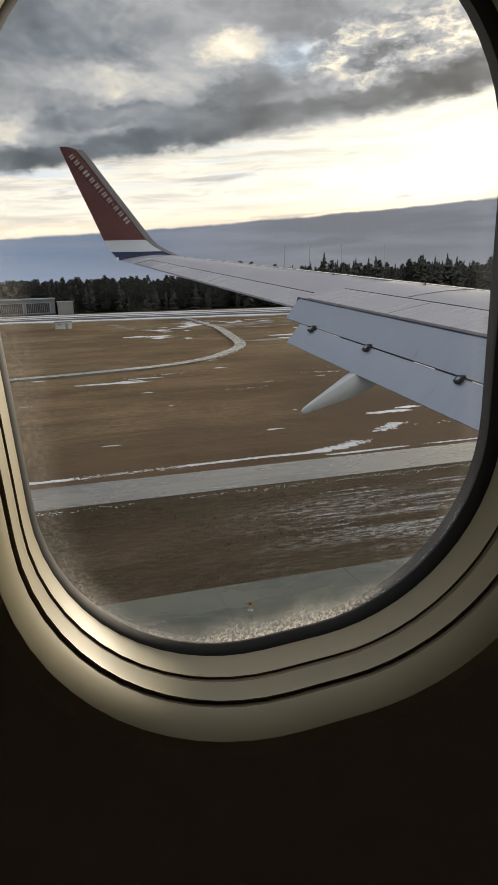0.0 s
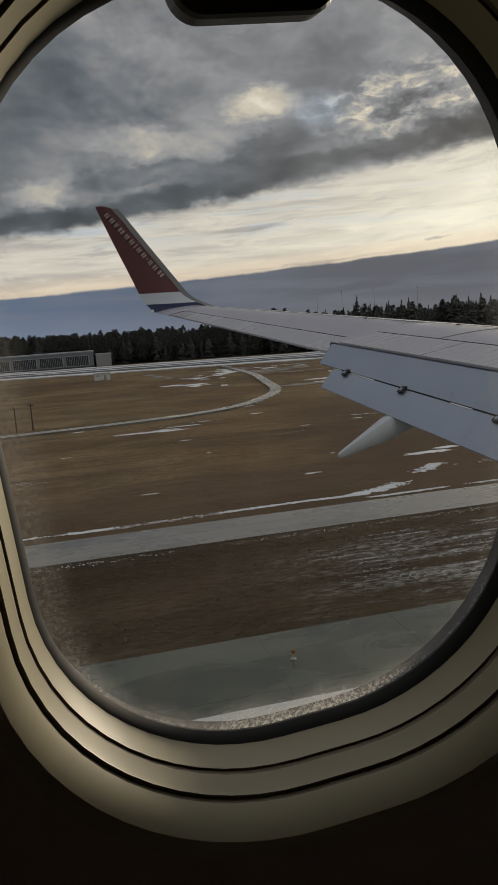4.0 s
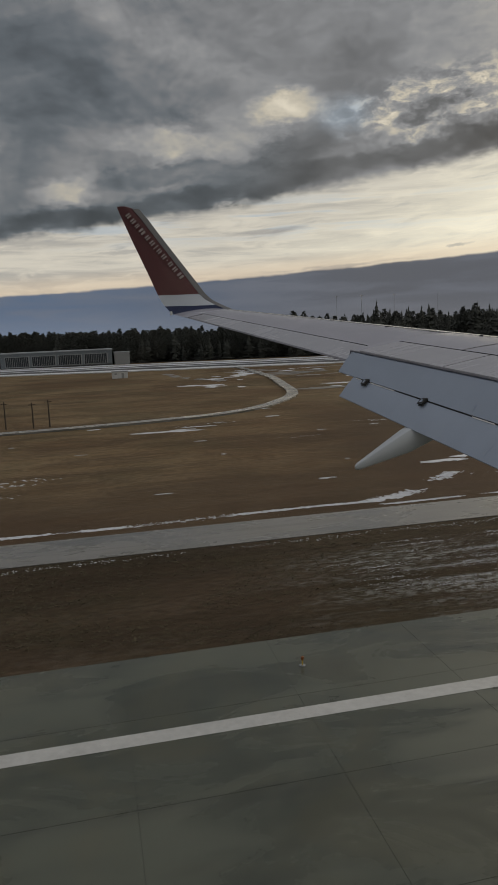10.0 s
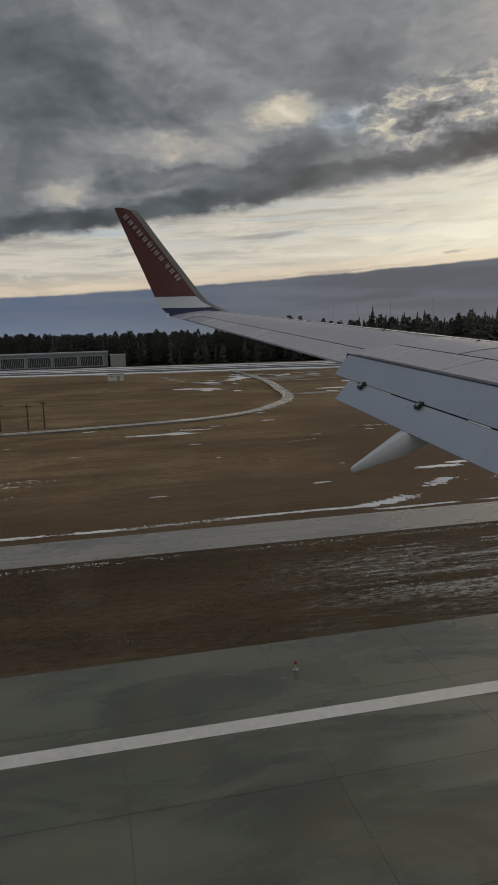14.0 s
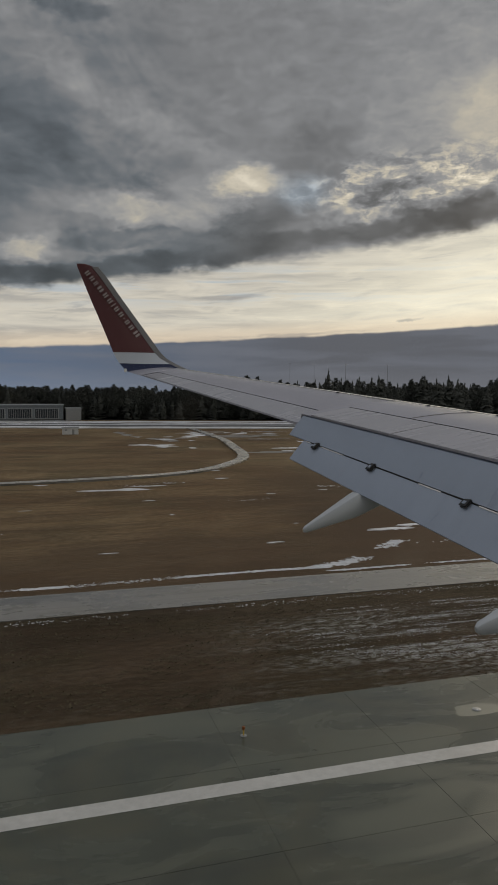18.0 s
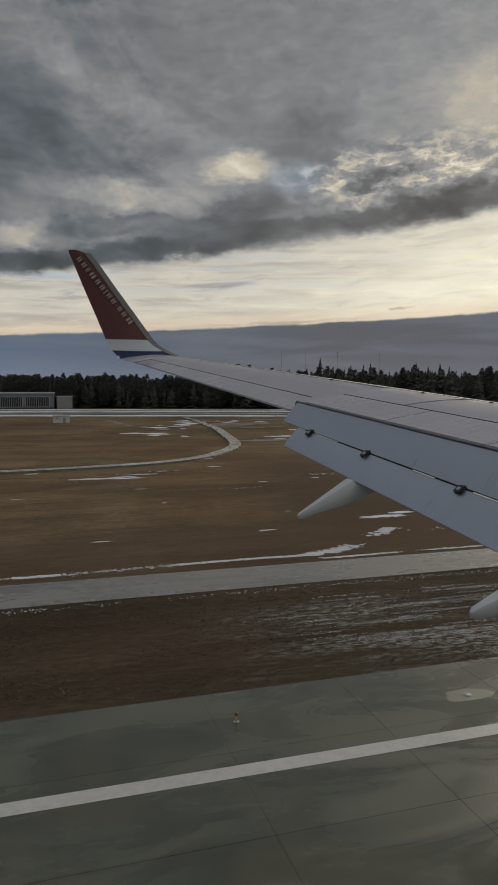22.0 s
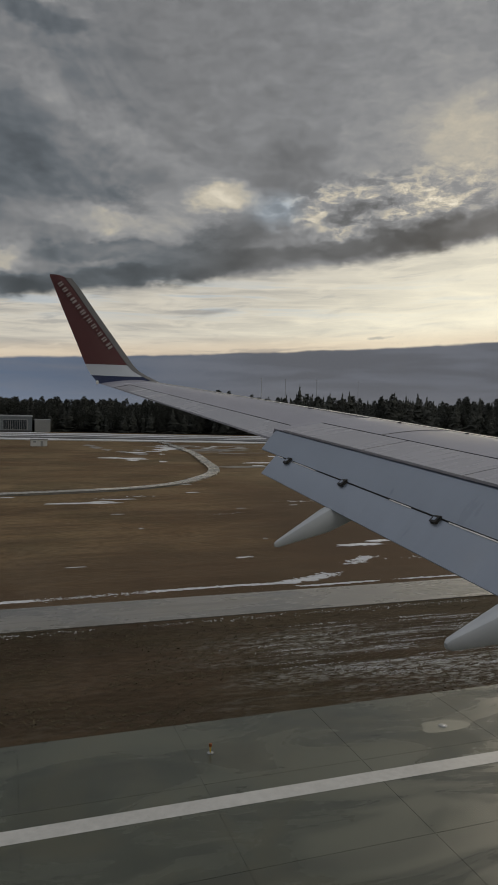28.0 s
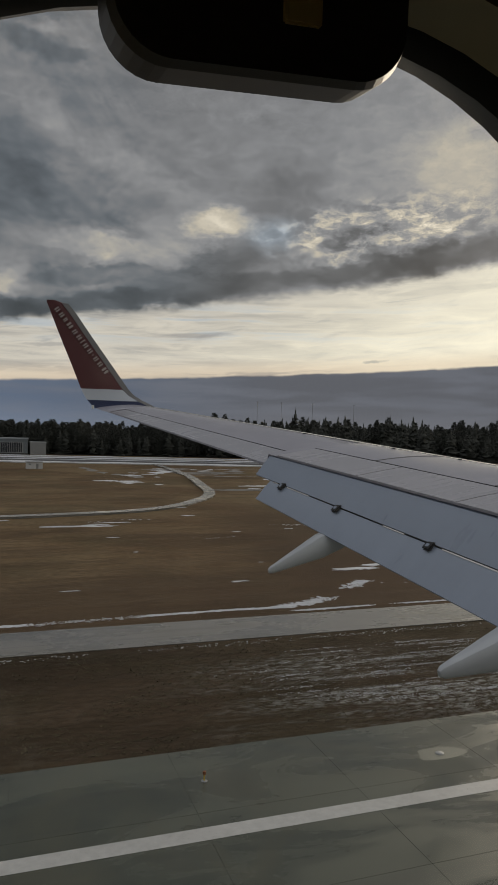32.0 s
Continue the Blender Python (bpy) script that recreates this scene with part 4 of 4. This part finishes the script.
def add_patch(bm, rnd, cx, cy, rx, ry, high):
    """A thin, domed, ragged rest of snow."""
    ring = patch_ring(rnd, cx, cy, rx, ry)
    base = [bm.verts.new((px, py, relief(px, py) - 0.03)) for px, py in ring]
    top = [bm.verts.new((cx + (px - cx) * 0.85, cy + (py - cy) * 0.85, relief(px, py) + high)) for px, py in ring]
    for i in range(len(ring)):
        j = (i + 1) % len(ring)
        bm.faces.new((base[i], base[j], top[j], top[i]))
    bm.faces.new(top)


def snow_patches():
    bm = bmesh.new()
    rn = random.Random(21)
    for cx, cy, rx, ry in ((40.5, 76, 3.4, 1.1), (44, 78, 2.6, 0.7), (24.5, 72.7, 1.3, 0.3), (13, 119.5, 8.0, 1.1), (10.6, 120.7, 5.0, 0.7), (16, 121.5, 3.2, 0.5), (20, 124, 4.0, 0.4), (0.5, 130, 1.5, 0.5), (32.9, 131.8, 2.0, 0.5), (34, 146, 2.5, 0.6), (36, 150, 2.0, 0.8)):
        for j in range(3):
            add_patch(bm, rn, cx + rn.uniform(-0.5, 0.5) * rx, cy + rn.uniform(-0.5, 0.5) * ry, rx * rn.uniform(0.4, 0.9), ry * rn.uniform(0.5, 1.0), 0.05)
    for i in range(26):                               # melting drifts along the bend of the track
        f = rn.random()
        add_patch(bm, rn, 38 + 26 * f + rn.gauss(0, 3.5), 225 + 80 * f + rn.gauss(0, 10), rn.uniform(1.0, 5.5), rn.uniform(1.0, 4.0), 0.10)
    for i in range(46):                               # wet, half-melted ground outside the bend
        add_patch(bm, rn, rn.uniform(66, 150), rn.uniform(165, 300), rn.uniform(1.5, 9), rn.uniform(0.8, 3.5), 0.06)
    for i in range(30):
        add_patch(bm, rn, rn.uniform(-60, 190), rn.uniform(66, 118), rn.uniform(0.3, 1.4), rn.uniform(0.10, 0.35), 0.05)
    tagged(new("snow_patches", to_mesh("snow_patches", bm, M_SNOW)), "scattered thin rests of old snow on the grass", "snow", kind="stuff")
    bm = bmesh.new()
    for i in range(40):
        add_patch(bm, rn, rn.uniform(62, 160), rn.uniform(160, 310), rn.uniform(4, 16), rn.uniform(1.5, 6), 0.03)
    for cx, cy in ((33, 305), (34, 290), (36, 274), (40, 258), (44, 246)):
        add_patch(bm, rn, cx, cy, 3.0, 9.0, 0.04)
    tagged(new("mud_patches", to_mesh("mud_patches", bm, M_MUD)), "dark wet mud and meltwater by the track", "mud", kind="stuff")


snow_patches()


def add_bit(bm, rnd, x, y, r, high):
    """A small ragged scrap: a low pyramid on five corners."""
    ring = [bm.verts.new((x + r * rnd.uniform(0.5, 1.5) * math.cos(k / 5 * math.tau), y + 0.45 * r * rnd.uniform(0.5, 1.4) * math.sin(k / 5 * math.tau), relief(x, y) - 0.01)) for k in range(5)]
    top = bm.verts.new((x, y, relief(x, y) + high))
    for k in range(5):
        bm.faces.new((ring[k], ring[(k + 1) % 5], top))


bm = bmesh.new()
rb = random.Random(71)
def scrap_line(line, count, spread, big, gaps):
    """Scraps of snow along a line of (x, y), with gaps where the drift has gone."""
    for i in range(count):
        f = rb.random() * (len(line) - 1)
        j = int(f)
        x = line[j][0] + (line[j + 1][0] - line[j][0]) * (f - j)
        y = line[j][1] + (line[j + 1][1] - line[j][1]) * (f - j)
        if noise.noise((x * 0.16, y * 0.1, 3.0)) + 0.35 * rb.random() > gaps:
            add_bit(bm, rb, x + rb.gauss(0, 0.5), y + rb.gauss(0, spread), rb.uniform(0.06, big), 0.05)


scrap_line([(-40, 60.6), (-12, 60.7), (1.6, 60.3)], 2600, 0.16, 0.30, -0.12)
scrap_line([(1.6, 60.3), (12, 60.9)], 260, 0.25, 0.14, 0.05)
scrap_line([(12, 60.9), (20.6, 61.1), (24.9, 60.8)], 1500, 0.13, 0.30, -0.25)
scrap_line([(24.9, 61.2), (28, 62.0), (30.8, 63.5), (33, 65.6), (35.4, 67.7), (38, 70)], 1500, 0.30, 0.36, -0.15)
scrap_line([(26, 59.4), (34, 59.6), (60, 59.6)], 2200, 0.10, 0.26, -0.05)
scrap_line([(-30, 51.2), (60, 51.2)], 900, 0.25, 0.10, 0.12)
for i in range(90):                                   # drawn-out drifts on the verge
    cx, cy = 14 + 30 * rb.random() ** 0.8, rb.uniform(37.5, 48.5)
    if cx < 14 + 1.2 * abs(cy - 43.0):
        continue
    for j in range(rb.randrange(40, 130)):
        add_bit(bm, rb, cx + rb.gauss(0, 1.3), cy + rb.gauss(0, 0.10), rb.uniform(0.02, 0.10), 0.025)
for i in range(26):                                   # small scattered rests in the field
    cx, cy = rb.uniform(-40, 110), rb.uniform(66, 128)
    for j in range(rb.randrange(4, 22)):
        add_bit(bm, rb, cx + rb.gauss(0, 1.6), cy + rb.gauss(0, 0.4), rb.uniform(0.08, 0.30), 0.05)
tagged(new("snow_scraps", to_mesh("snow_scraps", bm, M_SNOW)), "broken scraps of snow along the road", "snow", kind="stuff")
M_TUFT = plain("dead_tufts", (0.088, 0.076, 0.048), 0.95, spread=0.6, scale=1.6, spec=0.1)
verts, faces = [], []
rt = random.Random(83)
for i in range(18000):                                # tufts of dead grass on the verges
    x = rt.uniform(-30, 62)
    y = rt.uniform(34.4, 51.9)
    if noise.noise((x * 0.12, y * 0.3, 2.0)) + 0.4 * rt.random() < 0.06:
        continue
    z = relief(x, y) - 0.02
    for b in range(3):
        a, l, w = rt.uniform(0, 6.28), rt.uniform(0.05, 0.30), rt.uniform(0.03, 0.10)
        ca, sa = math.cos(a), math.sin(a)
        k = len(verts)
        verts += [(x - sa * w, y + ca * w, z), (x + sa * w, y - ca * w, z), (x + ca * l, y + sa * l, z + rt.uniform(0.03, 0.08))]
        faces.append((k, k + 1, k + 2))
me = bpy.data.meshes.new("grass_tufts")
me.from_pydata(verts, [], faces)
me.materials.append(M_TUFT)
tagged(new("grass_tufts", me), "low tufts of dead brown grass", "grass", kind="stuff")


def building():
    """Low hangar with a glazed front and snow on its flat roof."""
    x0, x1, y0, y1, h = -52.0, 15.0, 458.0, 478.0, 9.5
    b = thing("hangar", "long pale metal hangar with dark glazed doors and snowy roof", "building", at=(0, 0, 0))
    part("wall", box_bm(x0, y0, -0.6, x1, y1, h, 0.05), M_SHEET, b)
    part("roof", box_bm(x0 - 0.5, y0 - 0.6, h, x1 + 0.5, y1 + 0.4, h + 0.7, 0.08), M_ROOF, b, "flat roof under snow")
    part("plinth", box_bm(x0 - 0.1, y0 - 0.12, -0.6, x1 + 0.1, y0 - 0.02, 1.0, 0.02), M_ASPHALT, b)
    w = (x1 - x0 - 4) / 4
    pane_me = to_mesh("pane", box_bm(-0.42, -0.05, 1.6, 0.42, 0.05, 7.4, 0.02), M_GLAZE)
    for i in range(4):
        xa = x0 + 2 + i * w
        door = part("door", box_bm(xa + 0.6, y0 - 0.10, 1.2, xa + w - 0.6, y0 + 0.02, 7.8, 0.03), M_STEEL, b, "tall glazed hangar door")
        k = int((w - 2) / 1.05)
        for j in range(k):
            p = part("pane", pane_me, None, door)
            p.location = (xa + 1.4 + j * 1.05, y0 - 0.12, 0)
    annex = thing("shed", "plain grey flat-roofed shed beside the hangar", "building")
    part("wall", box_bm(16.5, 460, -0.6, 26, 474, 7.4, 0.05), M_STEEL, annex)
    part("roof", box_bm(16.2, 459.6, 7.4, 26.3, 474.4, 7.9, 0.05), M_ROOF, annex)


building()


def hut(x, y):
    """A small pale equipment hut by the far road."""
    t = thing("equipment_hut", "small pale metal equipment hut in the field", "hut", at=(x, y, relief(x, y)))
    part("wall", box_bm(-3.2, -1.8, -0.4, 3.2, 1.8, 2.7, 0.04), M_HUT, t)
    part("roof", box_bm(-3.45, -2.05, 2.7, 3.45, 2.05, 2.95, 0.04), M_ROOF, t, "flat roof under thin snow")
    part("door", box_bm(0.6, -1.86, -0.1, 1.6, -1.81, 2.05, 0.02), M_STEEL, t)
    part("vent", box_bm(-2.2, -1.86, 1.5, -1.2, -1.81, 2.1, 0.02), M_STEEL, t)


hut(12.4, 299.0)


def mast(x, y, h):
    t = thing("light_mast", "thin tall steel mast with small lamps", "mast", "masts behind the trees", at=(x, y, -0.4))
    part("pole", loft([[(math.cos(k / 8 * math.tau) * r, math.sin(k / 8 * math.tau) * r, z) for k in range(8)] for r, z in ((0.20, 0), (0.15, h * 0.5), (0.09, h))]), M_STEEL, t, "", True)
    part("crossbar", box_bm(-0.9, -0.06, h - 0.3, 0.9, 0.06, h - 0.18, 0.02), M_STEEL, t)
    for dx in (-0.75, 0.0, 0.75):
        part("lamp", box_bm(dx - 0.16, -0.22, h - 0.55, dx + 0.16, 0.1, h - 0.32, 0.03), M_WHITE, t)


for x in (112, 124, 140, 162):
    mast(x * 1.45, 452, 38)


def pole(x, y, h):
    t = thing("wooden_pole", "dark weathered wooden pole standing in the field", "pole", "poles in the field", at=(x, y, relief(x, y) - 0.1))
    part("post", loft([[(math.cos(k / 8 * math.tau) * r, math.sin(k / 8 * math.tau) * r, z) for k in range(8)] for r, z in ((0.16, 0), (0.13, h * 0.6), (0.11, h))]), M_BARK, t, "", True)
    part("crossarm", box_bm(-0.7, -0.06, h - 0.5, 0.7, 0.06, h - 0.36, 0.02), M_BARK, t)


for x, h in ((-8, 5.0), (-4, 5.4), (1, 5.0), (4, 5.4)):
    pole(x - 12, 140, h)


def edge_light(x, y):
    t = thing("runway_light", "short orange runway edge light on a thin stem", "light", "lights along the runway", at=(x, y, 0))
    part("base", loft([[(math.cos(k / 10 * math.tau) * r, math.sin(k / 10 * math.tau) * r, z) for k in range(10)] for r, z in ((0.16, -0.01), (0.16, 0.03), (0.05, 0.05))]), M_STEEL, t, "", True)
    part("stem", box_bm(-0.03, -0.03, 0.03, 0.03, 0.03, 0.32, 0.01), M_YELLOW, t)
    part("lens", loft([[(math.cos(k / 10 * math.tau) * r, math.sin(k / 10 * math.tau) * r, z) for k in range(10)] for r, z in ((0.07, 0.32), (0.085, 0.38), (0.07, 0.46), (0.02, 0.49))]), M_ORANGE, t, "orange glass lens", True)


for x in range(9, 520, 60):
    edge_light(x, 31.2)

def inset_light(x, y):
    t = thing("inset_light", "flush steel runway light in a pale repair patch", "light", "flush lights in the runway", at=(x, y, 0.004))
    ring = [(1.35 * math.cos(a) * (1 + 0.18 * math.sin(3 * a + x)), 0.75 * math.sin(a) * (1 + 0.15 * math.cos(2 * a))) for a in [k / 18 * math.tau for k in range(18)]]
    part("patch", loft([[(px, py, z) for px, py in ring] for z in (-0.02, 0.004)]), M_PATCH, t, "pale concrete repair patch")
    part("housing", loft([[(math.cos(k / 14 * math.tau) * r, math.sin(k / 14 * math.tau) * r, z) for k in range(14)] for r, z in ((0.23, 0.0), (0.22, 0.02), (0.12, 0.035))]), M_STEEL, t, "", True)
    part("lens", box_bm(-0.06, -0.11, 0.03, 0.06, -0.06, 0.042, 0.004), M_WHITE, t)


for y in (30.6, 24.4, 21.2):
    inset_light(21.2, y)

# painted markings further up the runway
part("edge_line", box_bm(-300, 26.6, 0.004, 880, 27.5, 0.010), M_LINE, runway, "white painted edge line")
for i in range(6):
    part("touchdown_stripe", box_bm(380, 4.5 + i * 2.4, 0.004, 402, 6.3 + i * 2.4, 0.010), M_LINE, runway, "white touchdown stripe")
arc = [(60 + 34 * math.sin(a), 29 - 34 * (1 - math.cos(a)) * 0.45) for a in [radians(k * 6) for k in range(-2, 16)]]
part("taxi_line", strip_bm(arc, 0.16, 0.004, 0.010), M_YELLOW, runway, "yellow lead-on line")

# concrete slabs of the pavement beside the camera's way
slab_me = to_mesh("slab", box_bm(-3.745, -2.955, -0.12, 3.745, 2.955, 0.004, 0.005), M_RUNWAY)
for i in range(12):
    for j in range(5):
        sl = part("slab", slab_me, None, runway)
        sl.location = (-18.25 + i * 7.5, 34.5 - 2.96 - j * 5.92, 0)
part("pavement", box_bm(68, -34, -0.2, 900, 34.5, 0.0), M_RUNWAY, runway)
part("pavement", box_bm(-300, -34, -0.2, -22, 34.5, 0.0), M_RUNWAY, runway)
part("pavement", box_bm(-22, -34, -0.2, 68, 4.9, 0.0), M_RUNWAY, runway)
